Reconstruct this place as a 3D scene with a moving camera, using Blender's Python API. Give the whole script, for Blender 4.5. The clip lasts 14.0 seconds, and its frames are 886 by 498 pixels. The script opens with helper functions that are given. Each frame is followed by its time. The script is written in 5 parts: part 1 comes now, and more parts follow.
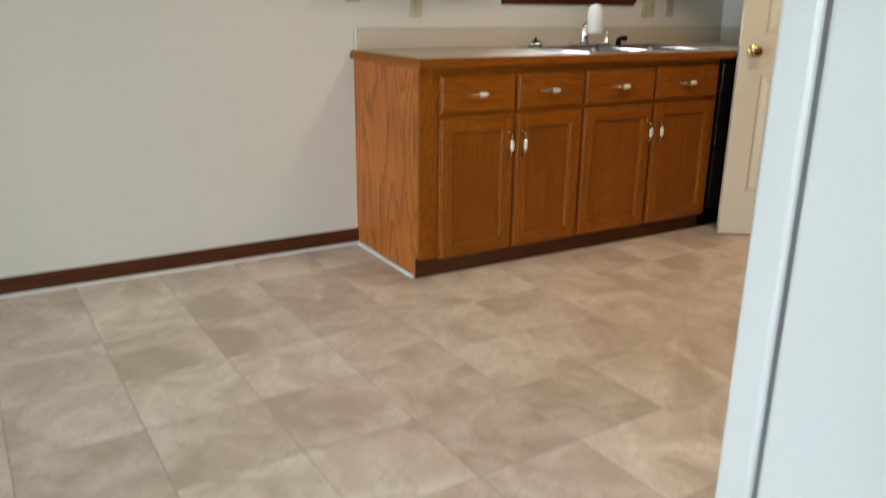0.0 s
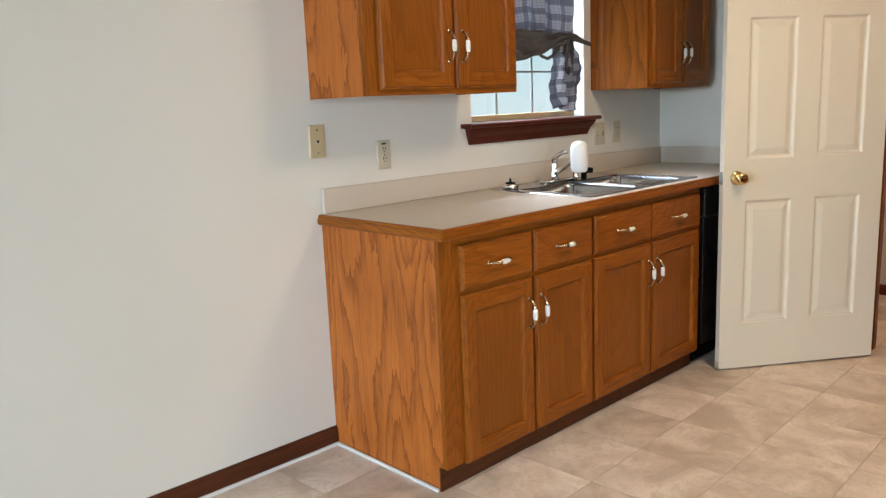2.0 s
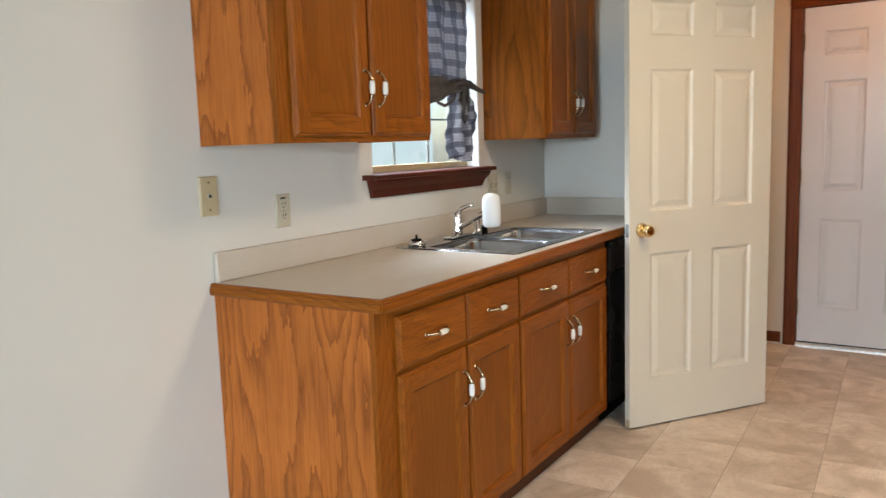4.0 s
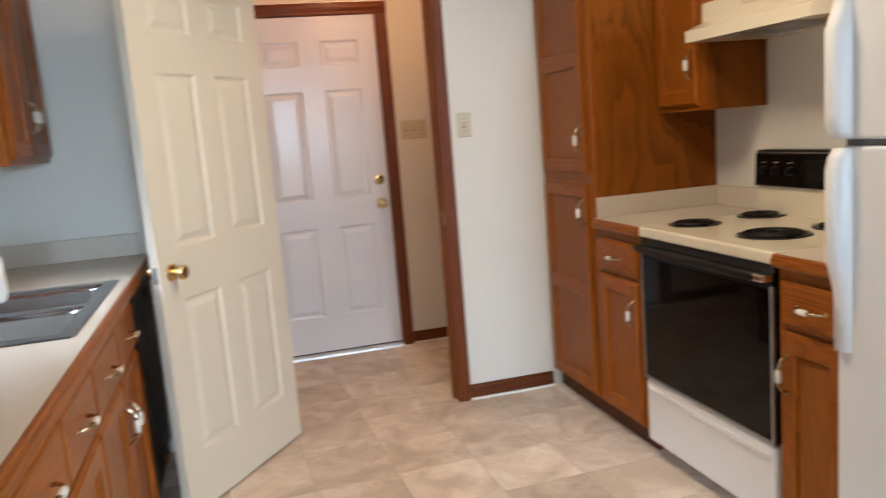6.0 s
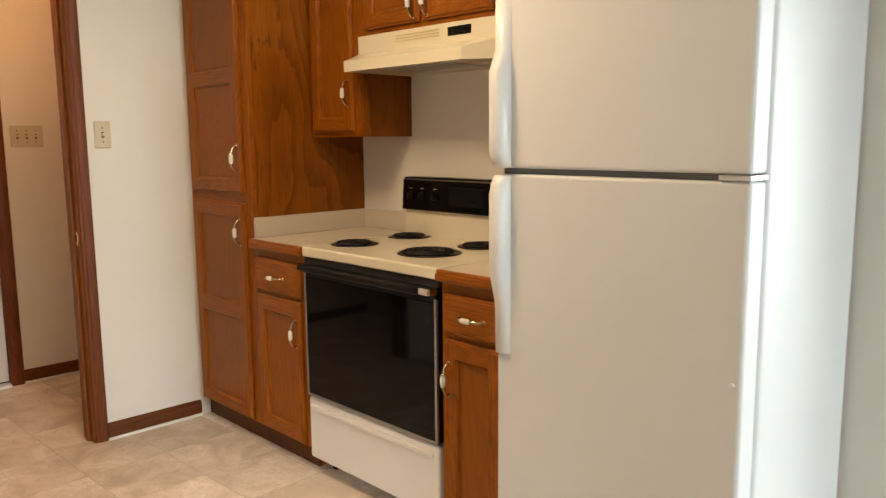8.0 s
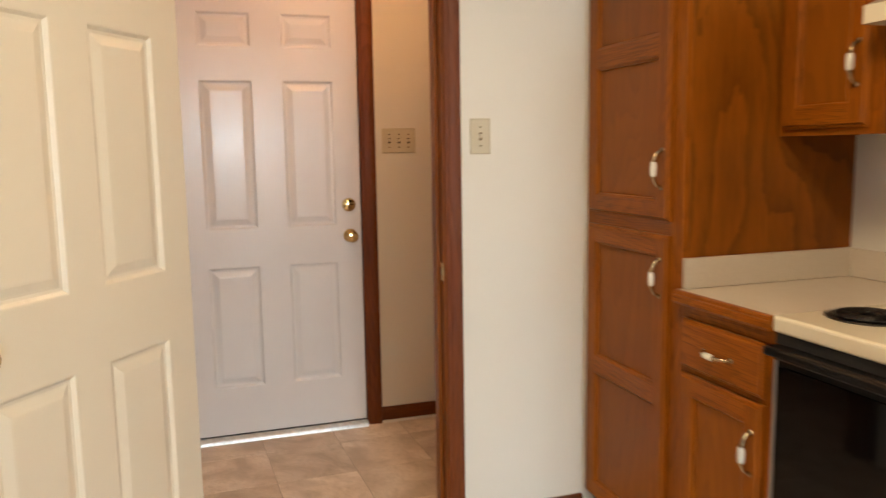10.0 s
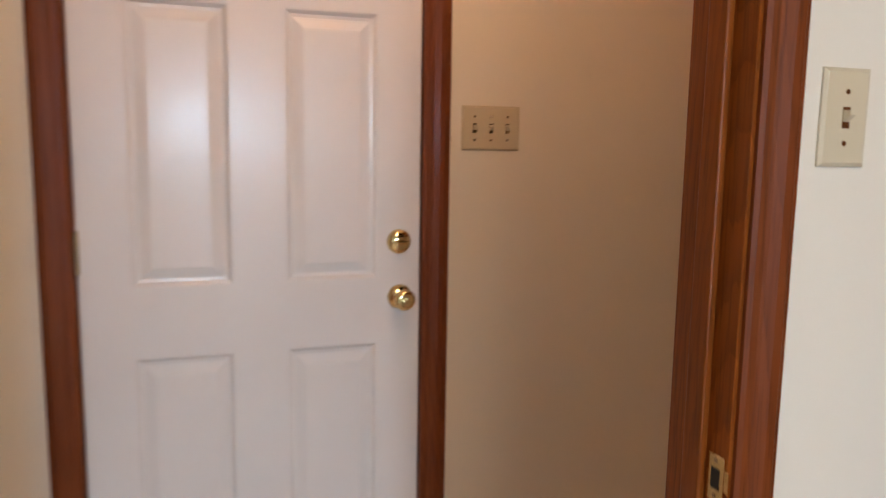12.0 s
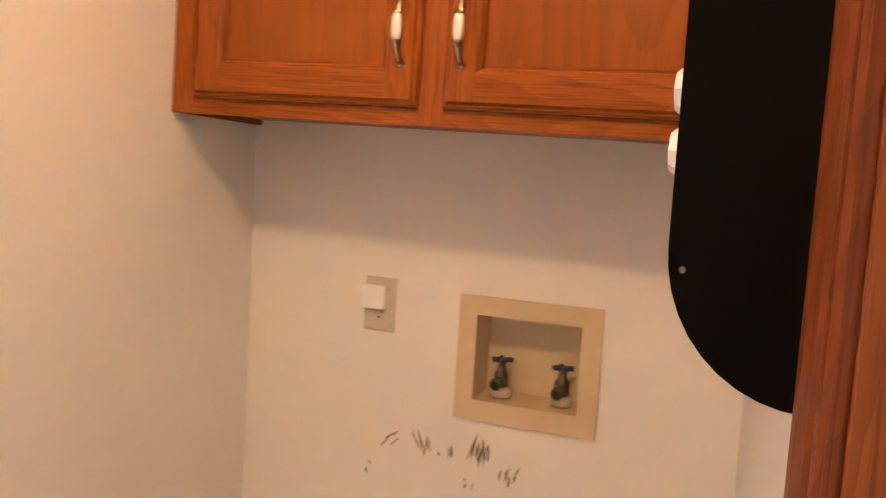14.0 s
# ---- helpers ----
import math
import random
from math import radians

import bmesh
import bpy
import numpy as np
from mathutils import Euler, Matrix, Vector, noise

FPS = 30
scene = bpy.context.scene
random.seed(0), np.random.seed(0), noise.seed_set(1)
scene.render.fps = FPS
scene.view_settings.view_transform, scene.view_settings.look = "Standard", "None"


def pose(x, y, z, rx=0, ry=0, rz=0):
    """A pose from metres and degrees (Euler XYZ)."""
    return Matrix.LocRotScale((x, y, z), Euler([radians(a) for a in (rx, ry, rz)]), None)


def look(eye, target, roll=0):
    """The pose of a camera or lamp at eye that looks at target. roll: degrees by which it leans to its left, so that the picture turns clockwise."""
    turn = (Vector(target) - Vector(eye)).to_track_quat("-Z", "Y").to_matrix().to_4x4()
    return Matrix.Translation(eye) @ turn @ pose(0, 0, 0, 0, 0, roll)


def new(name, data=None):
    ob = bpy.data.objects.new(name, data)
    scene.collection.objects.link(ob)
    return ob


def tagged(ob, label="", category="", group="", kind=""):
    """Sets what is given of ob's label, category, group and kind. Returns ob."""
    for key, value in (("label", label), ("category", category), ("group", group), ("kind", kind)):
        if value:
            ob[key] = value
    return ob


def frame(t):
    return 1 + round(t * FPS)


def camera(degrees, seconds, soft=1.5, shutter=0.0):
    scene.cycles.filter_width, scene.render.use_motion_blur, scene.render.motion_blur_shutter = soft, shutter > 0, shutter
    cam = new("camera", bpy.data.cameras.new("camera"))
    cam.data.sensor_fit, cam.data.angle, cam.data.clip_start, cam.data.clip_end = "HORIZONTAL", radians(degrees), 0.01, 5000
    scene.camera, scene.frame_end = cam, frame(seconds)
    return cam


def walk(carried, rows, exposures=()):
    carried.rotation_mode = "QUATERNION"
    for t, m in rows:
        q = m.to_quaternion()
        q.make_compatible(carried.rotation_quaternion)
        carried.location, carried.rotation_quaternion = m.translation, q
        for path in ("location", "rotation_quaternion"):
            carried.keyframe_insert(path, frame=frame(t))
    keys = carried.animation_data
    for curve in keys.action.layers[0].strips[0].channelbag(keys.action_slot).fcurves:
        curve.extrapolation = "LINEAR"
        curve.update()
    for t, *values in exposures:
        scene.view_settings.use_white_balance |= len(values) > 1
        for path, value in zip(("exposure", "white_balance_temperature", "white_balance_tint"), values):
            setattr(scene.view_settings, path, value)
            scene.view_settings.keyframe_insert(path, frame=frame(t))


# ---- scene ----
cam = camera(59.8, 14.0, soft=1.2, shutter=0.4)
PATH = [
    (0, (0.248, -0.037, 1.112), (1.213, 1.607, 0.508), 0.6),
    (0.5, (0.285, 0.206, 1.238), (1.34, 1.85, 0.807), 0.4),
    (1, (0.269, 0.471, 1.274), (1.424, 2.059, 0.894), 0.1),
    (1.5, (0.092, 0.7, 1.282), (1.395, 2.173, 0.92), -1.4),
    (2, (0.065, 0.901, 1.3), (1.422, 2.323, 0.93), -2.4),
    (2.2, (0.054, 1.0, 1.286), (1.446, 2.392, 0.931), -2.4),
    (4.3, (0.152, 1.484, 1.312), (1.882, 2.456, 1.065), -1.8),
    (4.5, (0.212, 1.581, 1.307), (1.997, 2.451, 1.069), -1.8),
    (4.8, (0.281, 1.768, 1.298), (2.167, 2.386, 1.056), -2.2),
    (5, (0.315, 1.881, 1.314), (2.254, 2.293, 1.054), -2.4),
    (5.5, (0.433, 2.101, 1.329), (2.407, 2.007, 1.027), -4.3),
    (6, (0.57, 2.261, 1.343), (2.478, 1.746, 1.036), -4.6),
    (6.5, (0.606, 2.451, 1.351), (2.278, 1.393, 1.058), -2.7),
    (7, (0.629, 2.527, 1.352), (2.036, 1.136, 1.058), -1.2),
    (7.2, (0.624, 2.531, 1.349), (1.982, 1.092, 1.056), -0.9),
    (9.3, (1.211, 2.182, 1.293), (2.947, 1.223, 1.036), 0.3),
    (9.5, (1.353, 2.155, 1.297), (3.145, 1.305, 1.042), 0.2),
    (10, (1.746, 2.058, 1.314), (3.631, 1.443, 1.057), -0.9),
    (10.5, (2.148, 1.972, 1.318), (4.083, 1.548, 1.049), -0.2),
    (11, (2.561, 1.98, 1.314), (4.499, 1.582, 1.023), -0.6),
    (11.5, (3.003, 1.923, 1.298), (4.929, 1.480, 0.992), -0.1),
    (12, (3.395, 1.901, 1.316), (5.265, 1.247, 1.044), 0.9),
    (12.5, (3.79, 1.846, 1.331), (5.461, 0.768, 1.12), 2.1),
    (13, (4.063, 1.715, 1.334), (5.502, 0.34, 1.138), 2.8),
    (13.5, (4.207, 1.658, 1.338), (5.259, -0.034, 1.171), 2.8),
    (14, (4.282, 1.633, 1.338), (4.968, -0.238, 1.163), 3.6),
]
walk(cam, [(t, look(eye, target, roll)) for t, eye, target, roll in PATH],
     exposures=[(0.0, 0.28, 6800, 8), (1.0, 0.48, 7500, 11), (2.0, 0.65, 6400, 11), (4.5, 0.62, 6350, 10), (5.0, 0.65, 6700, 10), (6.0, 0.7, 6000, 11), (6.5, 0.72, 5600, 10), (7.0, 0.7, 6250, 11),
                (9.5, 0.75, 7800, 10), (10.0, 0.78, 7150, 11), (11.3, 0.66, 5900, 11), (12.0, 0.8, 6100, 11), (12.5, 1.2, 6600, 11), (13.0, 1.60, 7400, 11), (13.5, 2.03, 6350, 9), (14.0, 2.40, 5350, 5)])
# ---- plan, in metres ----
NY, SY, EX, WX = 3.278, 0.158, 4.112, -8.0      # kitchen wall faces
LX0, LX1, LY1 = 4.227, 5.280, 2.75               # laundry: west and east faces, north face
HT = 2.44                                        # ceiling
OP0, OP1, OPH = 1.285, 2.105, 2.05               # opening from kitchen to laundry
WIN = (2.530, 3.385, 1.200, 2.02)                # window over the sink: x0, x1, z0, z1
PAT = (0.25, 2.05, 0.05, 2.08)                   # glazed patio door in the west wall: y0, y1, z0, z1

BW = (-2.30, 0.10)                               # window of the back room: x0, x1

# ---- world and large lights ----
world = bpy.data.worlds.new("world")
scene.world = world
world.use_nodes = True
wn = world.node_tree
sky = wn.nodes.new("ShaderNodeTexSky")
sky.sky_type, sky.sun_disc = "NISHITA", False
sky.sun_elevation, sky.sun_rotation = radians(48), radians(200)
wn.links.new(sky.outputs[0], wn.nodes["Background"].inputs[0])
wn.nodes["Background"].inputs[1].default_value = 0.12


def area_lamp(name, m, sx, sy, watts, colour):
    data = bpy.data.lights.new(name, "AREA")
    data.shape, data.size, data.size_y, data.energy, data.color = "RECTANGLE", sx, sy, watts, colour
    ob = new(name, data)
    ob.matrix_world = m
    return ob


# open sky outside the patio door
area_lamp("daylight_west", look((WX - 4.0, 1.15, 2.5), (3, 1.15, 2.0)), 5.0, 2.2, 2600, (0.66, 0.85, 1.0))
# open sky over the garden, high outside the sink window
area_lamp("daylight_sink", look((2.96, NY + 3.0, 3.9), (2.96, NY, 1.6)), 5.0, 2.2, 800, (0.78, 0.89, 1.0))
# daylight in the window of the room to the south
area_lamp("daylight_back_room", look((BW[0] / 2 + BW[1] / 2, -2.54, 1.15), (BW[0] / 2 + BW[1] / 2, 3.0, 1.15)), 2.3, 1.7, 78, (0.72, 0.87, 1.0))


def bulb(name, p, watts, colour, r):
    data = bpy.data.lights.new(name, "POINT")
    data.energy, data.color, data.shadow_soft_size = watts, colour, r
    ob = new(name, data)
    ob.location = p
    return ob


bulb("laundry_bulb", (4.50, 1.46, 2.24), 7.8, (1.0, 0.52, 0.24), 0.05)
# flush ceiling fixture assumed for the kitchen, never in view, shining down
area_lamp("kitchen_lamp", look((2.60, 1.50, 2.385), (2.60, 1.501, 0.0)), 0.46, 0.46, 15.5, (1.0, 0.78, 0.52))

# ---- materials ----


class Nodes:
    """A short hand for node materials."""

    def __init__(self, name, rough=0.5, metal=0.0, spec=0.5, coat=0.0):
        self.m = bpy.data.materials.new(name)
        self.m.use_nodes = True
        self.t = self.m.node_tree
        self.b = self.t.nodes["Principled BSDF"]
        self.b.inputs["Roughness"].default_value = rough
        self.b.inputs["Metallic"].default_value = metal
        self.b.inputs["Specular IOR Level"].default_value = spec
        self.b.inputs["Coat Weight"].default_value = coat
        self.b.inputs["Coat Roughness"].default_value = 0.15

    def node(self, kind, **values):
        n = self.t.nodes.new("ShaderNode" + kind)
        for k, v in values.items():
            n.inputs[k.replace("_", " ")].default_value = v
        return n

    def link(self, a, b):
        self.t.links.new(a, b)

    def coords(self, scale=(1, 1, 1), shift=True):
        c = self.node("TexCoord")
        mp = self.node("Mapping", Scale=scale)
        self.link(c.outputs["Object"], mp.inputs["Vector"])
        if shift:
            inf = self.node("ObjectInfo")
            mul = self.node("VectorMath")
            mul.operation = "SCALE"
            mul.inputs[0].default_value = (37.0, 19.0, 53.0)
            self.link(inf.outputs["Random"], mul.inputs["Scale"])
            self.link(mul.outputs[0], mp.inputs["Location"])
        return mp.outputs[0]

    def noise(self, vec, scale, detail=3.0, rough=0.5, dist=0.0):
        n = self.node("TexNoise", Scale=scale, Detail=detail, Roughness=rough, Distortion=dist)
        self.link(vec, n.inputs["Vector"])
        return n.outputs["Fac"]

    def ramp(self, fac, stops):
        r = self.node("ValToRGB")
        e = r.color_ramp.elements
        while len(e) < len(stops):
            e.new(0.5)
        for el, (p, c) in zip(e, stops):
            el.position, el.color = p, (*c, 1)
        self.link(fac, r.inputs[0])
        return r.outputs[0]

    def math(self, op, a, b=None, c=None):
        n = self.node("Math")
        n.operation = op
        for k, v in enumerate((a, b, c)):
            if v is None:
                continue
            if isinstance(v, (int, float)):
                n.inputs[k].default_value = v
            else:
                self.link(v, n.inputs[k])
        return n.outputs[0]

    def mix(self, fac, a, b, mode="MIX"):
        n = self.node("Mix")
        n.data_type, n.blend_type = "RGBA", mode
        for sock, v in ((n.inputs[0], fac), (n.inputs[6], a), (n.inputs[7], b)):
            if isinstance(v, (int, float)):
                sock.default_value = v
            elif isinstance(v, tuple):
                sock.default_value = (*v, 1)
            else:
                self.link(v, sock)
        return n.outputs[2]

    def bump(self, height, strength, distance=0.002):
        n = self.node("Bump", Strength=strength, Distance=distance)
        self.link(height, n.inputs["Height"])
        self.link(n.outputs[0], self.b.inputs["Normal"])

    def colour(self, c):
        if isinstance(c, tuple):
            self.b.inputs["Base Color"].default_value = (*c, 1)
        else:
            self.link(c, self.b.inputs["Base Color"])
        return self

    def roughness(self, fac, lo, hi):
        n = self.node("MapRange")
        n.inputs["To Min"].default_value, n.inputs["To Max"].default_value = lo, hi
        self.link(fac, n.inputs["Value"])
        self.link(n.outputs[0], self.b.inputs["Roughness"])


def paint(name, col, rough=0.55, bump=0.12, scale=140, vary=0.04, spec=0.4):
    n = Nodes(name, rough, spec=spec)
    v = n.coords(shift=False)
    big, fine = n.noise(v, 1.7, 4), n.noise(v, scale, 2)
    dark = tuple(c * (1 - vary * 2) for c in col)
    n.colour(n.ramp(big, [(0.3, dark), (0.7, col)]))
    n.bump(fine, bump, 0.0015)
    return n.m


def wood(name, light, mid, dark, along="z", rough=0.32, bands=60.0, coat=0.0, pores=0.42, figure=0.34, spec=0.18, jags=0.022, sharp=2.2, stretch=0.16):
    """Oak or stained wood; the grain runs along the given axis."""
    n = Nodes(name, rough, spec=spec, coat=coat)
    st = {"x": (stretch, 1, 1), "y": (1, stretch, 1), "z": (1, 1, stretch)}[along]
    v = n.coords(st)
    field = n.noise(v, 2.6, 1.5, 0.4, 0.25)
    jag = n.noise(v, 34, 3.0, 0.6)
    field = n.math("MULTIPLY_ADD", jag, jags, field)
    saw = n.math("FRACT", n.math("MULTIPLY", field, bands))
    rings = n.math("POWER", saw, sharp)
    fs = {"x": (0.03, 1, 1), "y": (1, 0.03, 1), "z": (1, 1, 0.03)}[along]
    v2 = n.coords(fs)
    pore = n.noise(v2, 300, 2.0, 0.6)
    streak = n.noise(v2, 45, 3.0, 0.6)
    base = n.ramp(streak, [(0.25, mid), (0.75, light)])
    c = n.mix(n.math("MULTIPLY", rings, figure), base, dark)
    pf = n.ramp(pore, [(0.36, (1, 1, 1)), (0.5, (0, 0, 0))])
    c = n.mix(n.math("MULTIPLY", pf, pores), c, tuple(d * 0.75 for d in dark))
    blot = n.noise(n.coords((1, 1, 1)), 2.1, 3.0)
    c = n.mix(n.math("MULTIPLY", n.ramp(blot, [(0.4, (0, 0, 0)), (0.75, (1, 1, 1))]), 0.25), c, dark)
    n.colour(c)
    n.bump(n.math("ADD", pore, n.math("MULTIPLY", rings, 0.4)), 0.12, 0.0008)
    n.roughness(streak, rough - 0.06, rough + 0.10)
    return n.m


WALL = paint("wall_paint", (0.745, 0.715, 0.65), 0.5, 0.10, 150, 0.02)
CEIL = paint("ceiling_paint", (0.78, 0.76, 0.70), 0.8, 0.5, 60)
OAK_L, OAK_M, OAK_D = (0.365, 0.108, 0.0100), (0.28, 0.075, 0.0058), (0.080, 0.018, 0.0014)
OAK_V = wood("oak_upright", OAK_L, OAK_M, OAK_D, "z")
OAK_H = wood("oak_level", OAK_L, OAK_M, OAK_D, "x")
OAK_HY = wood("oak_level_deep", OAK_L, OAK_M, OAK_D, "y")
OAK_P = wood("oak_panel", (0.310, 0.092, 0.0086), (0.250, 0.073, 0.0066), OAK_D, "z", bands=30, pores=0.14, figure=0.22)
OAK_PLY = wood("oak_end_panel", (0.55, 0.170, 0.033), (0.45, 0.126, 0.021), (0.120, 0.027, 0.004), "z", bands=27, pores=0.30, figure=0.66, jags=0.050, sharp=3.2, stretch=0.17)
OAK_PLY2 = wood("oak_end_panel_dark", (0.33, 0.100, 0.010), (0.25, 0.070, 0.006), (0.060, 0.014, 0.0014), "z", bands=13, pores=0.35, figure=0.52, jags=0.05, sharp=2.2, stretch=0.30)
RED_V = wood("red_stained_trim", (0.195, 0.050, 0.011), (0.150, 0.034, 0.007), (0.060, 0.013, 0.003), "z", 0.40, bands=50, coat=0.08)
RED_H = wood("red_stained_trim_level", (0.195, 0.050, 0.011), (0.150, 0.034, 0.007), (0.060, 0.013, 0.003), "x", 0.40, bands=50, coat=0.08)
RED_Y = wood("red_stained_trim_deep", (0.195, 0.050, 0.011), (0.150, 0.034, 0.007), (0.060, 0.013, 0.003), "y", 0.40, bands=50, coat=0.08)
SILL = wood("mahogany_sill", (0.105, 0.018, 0.007), (0.08, 0.013, 0.005), (0.04, 0.007, 0.003), "x", 0.38, bands=40, coat=0.1)
JAMB_V = wood("jamb_wood", (0.275, 0.077, 0.010), (0.205, 0.054, 0.007), (0.075, 0.018, 0.003), "z", 0.35, bands=55)
# boards along y are a lighter tone than boards along x
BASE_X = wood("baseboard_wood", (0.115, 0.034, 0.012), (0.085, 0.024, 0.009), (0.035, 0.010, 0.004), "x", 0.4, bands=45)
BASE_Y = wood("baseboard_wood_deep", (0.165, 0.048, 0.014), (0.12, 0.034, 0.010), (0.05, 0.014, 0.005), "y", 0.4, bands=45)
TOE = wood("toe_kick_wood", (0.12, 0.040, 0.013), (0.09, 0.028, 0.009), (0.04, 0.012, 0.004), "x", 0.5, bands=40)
CAULK = paint("white_caulk", (0.78, 0.77, 0.74), 0.6, 0.3, 60)
DOORP = paint("white_door_paint", (0.78, 0.715, 0.59), 0.38, 0.10, 220, 0.01, 0.5)


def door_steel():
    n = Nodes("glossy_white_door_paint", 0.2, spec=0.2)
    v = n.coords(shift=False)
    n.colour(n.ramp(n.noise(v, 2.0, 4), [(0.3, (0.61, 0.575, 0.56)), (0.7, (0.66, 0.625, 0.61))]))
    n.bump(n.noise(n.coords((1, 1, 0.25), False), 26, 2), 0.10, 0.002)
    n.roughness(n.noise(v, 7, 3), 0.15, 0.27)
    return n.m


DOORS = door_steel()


def laminate():
    n = Nodes("beige_laminate", 0.32, spec=0.5)
    v = n.coords(shift=False)
    speck = n.noise(v, 420, 2, 0.6)
    big = n.noise(v, 14, 3)
    c = n.ramp(speck, [(0.30, (0.545, 0.470, 0.385)), (0.5, (0.615, 0.540, 0.450)), (0.72, (0.655, 0.58, 0.495))])
    n.colour(n.mix(n.math("MULTIPLY", big, 0.12), c, (0.48, 0.41, 0.33)))
    n.roughness(big, 0.26, 0.40)
    n.bump(speck, 0.05, 0.0006)
    return n.m


LAM = laminate()


def tile():
    """Stone-look vinyl tile: cloudy beige, each tile a little different."""
    n = Nodes("stone_look_vinyl", 0.42, spec=0.45)
    v = n.coords((1, 1, 1), True)
    cloud = n.noise(v, 4.2, 8, 0.58, 0.8)
    fine = n.noise(v, 24, 6, 0.68, 1.0)
    vein = n.noise(v, 7.5, 5, 0.6, 2.2)
    c = n.ramp(cloud, [(0.36, (0.58, 0.478, 0.392)), (0.5, (0.74, 0.630, 0.540)), (0.62, (0.86, 0.765, 0.680))])
    c = n.mix(n.math("MULTIPLY", n.ramp(fine, [(0.36, (1, 1, 1)), (0.50, (0, 0, 0))]), 0.30), c, (0.47, 0.385, 0.285))
    vf = n.ramp(vein, [(0.475, (0, 0, 0)), (0.5, (1, 1, 1)), (0.525, (0, 0, 0))])
    c = n.mix(n.math("MULTIPLY", n.math("MULTIPLY", vf, cloud), 0.50), c, (0.44, 0.365, 0.275))
    inf = n.node("ObjectInfo")
    tone = n.ramp(inf.outputs["Random"], [(0.0, (0.86, 0.845, 0.825)), (0.35, (0.96, 0.945, 0.93)), (0.85, (1.02, 1.02, 1.02)), (1.0, (1.13, 1.14, 1.14))])
    n.colour(n.mix(1.0, c, tone, "MULTIPLY"))
    n.roughness(cloud, 0.36, 0.52)
    n.bump(fine, 0.18, 0.0012)
    return n.m


TILE = tile()
GROUT = paint("tile_joint", (0.47, 0.395, 0.32), 0.7, 0.3, 90)


def plain(name, col, rough=0.4, metal=0.0, spec=0.5, coat=0.0, vary=0.06, scale=9.0, bump=0.0):
    n = Nodes(name, rough, metal, spec, coat)
    v = n.coords()
    k = n.noise(v, scale, 4)
    n.colour(n.ramp(k, [(0.3, tuple(c * (1 - vary) for c in col)), (0.7, col)]))
    n.roughness(k, max(0.03, rough * 0.85), min(1.0, rough * 1.15))
    if bump:
        n.bump(n.noise(v, 380, 1), bump, 0.0008)
    return n.m


def brushed():
    n = Nodes("brushed_stainless", 0.28, 1.0)
    v = n.coords((0.03, 1, 1))
    k = n.noise(v, 300, 2)
    n.colour(n.ramp(k, [(0.3, (0.36, 0.37, 0.38)), (0.7, (0.47, 0.48, 0.49))]))
    n.roughness(k, 0.13, 0.27)
    return n.m


STEEL = brushed()
CHROME = plain("chrome", (0.82, 0.82, 0.82), 0.08, 1.0, vary=0.03)
BRASS = plain("polished_brass", (0.84, 0.66, 0.34), 0.10, 1.0, vary=0.12, scale=30)
BRONZE = plain("antique_brass", (0.58, 0.46, 0.30), 0.22, 1.0, vary=0.3, scale=60)
PORC = plain("white_porcelain", (0.80, 0.77, 0.70), 0.14, spec=0.6, coat=0.5)
GLOSSB = plain("black_glass", (0.0035, 0.0035, 0.004), 0.05, spec=0.17, vary=0.2)
BLACKP = plain("black_plastic", (0.006, 0.006, 0.0065), 0.30, spec=0.14, vary=0.3)
BLACKD = plain("black_enamel", (0.006, 0.006, 0.0065), 0.28, spec=0.2, vary=0.2)
BLACKM = plain("black_board", (0.004, 0.0035, 0.003), 0.8, spec=0.05, vary=0.2)
CREAM = plain("cream_enamel", (0.74, 0.67, 0.52), 0.22, coat=0.3, vary=0.03, scale=4)
ALMOND = plain("almond_plastic", (0.58, 0.46, 0.27), 0.35, vary=0.05)
ALMONDW = plain("pale_almond_plastic", (0.58, 0.52, 0.39), 0.35, vary=0.05)
WHITEP = plain("white_plastic", (0.80, 0.80, 0.80), 0.3, vary=0.03)
WHITEE = plain("white_enamel", (0.78, 0.77, 0.75), 0.25, vary=0.03, scale=4, coat=0.2)
FRIDGE = plain("pebbled_white_enamel", (0.74, 0.745, 0.75), 0.36, vary=0.02, scale=3, bump=0.25)
GASKET = plain("grey_gasket", (0.16, 0.16, 0.17), 0.6)
DARK = plain("dark_gap", (0.015, 0.013, 0.012), 0.8)
GREYM = plain("grey_metal", (0.35, 0.35, 0.35), 0.35, 0.9)
ALUM = plain("aluminium_sill", (0.82, 0.83, 0.84), 0.38, 0.25, vary=0.30, scale=40)
COIL = plain("burnt_coil", (0.022, 0.020, 0.019), 0.45, 0.6, vary=0.4, scale=60)
PAN = plain("drip_pan", (0.07, 0.065, 0.06), 0.3, 0.9, vary=0.3)
BLUE = plain("blue_valve_handle", (0.012, 0.02, 0.06), 0.4)
VALVE = plain("tarnished_valve_brass", (0.16, 0.14, 0.09), 0.4, 0.9, vary=0.5, scale=80)
TAN = wood("varnished_sash", (0.62, 0.50, 0.31), (0.54, 0.43, 0.26), (0.40, 0.30, 0.17), "x", 0.4, bands=30)
REVEAL = paint("white_reveal_paint", (0.80, 0.80, 0.78), 0.5, 0.1)
SCUFF = plain("dark_scuff", (0.15, 0.115, 0.085), 0.7, vary=0.4, scale=120)


def glass():
    n = Nodes("window_glass", 0.02, spec=0.5)
    n.b.inputs["Transmission Weight"].default_value = 1.0
    n.b.inputs["IOR"].default_value = 1.45
    n.colour((0.97, 0.985, 0.98))
    return n.m


GLASS = glass()


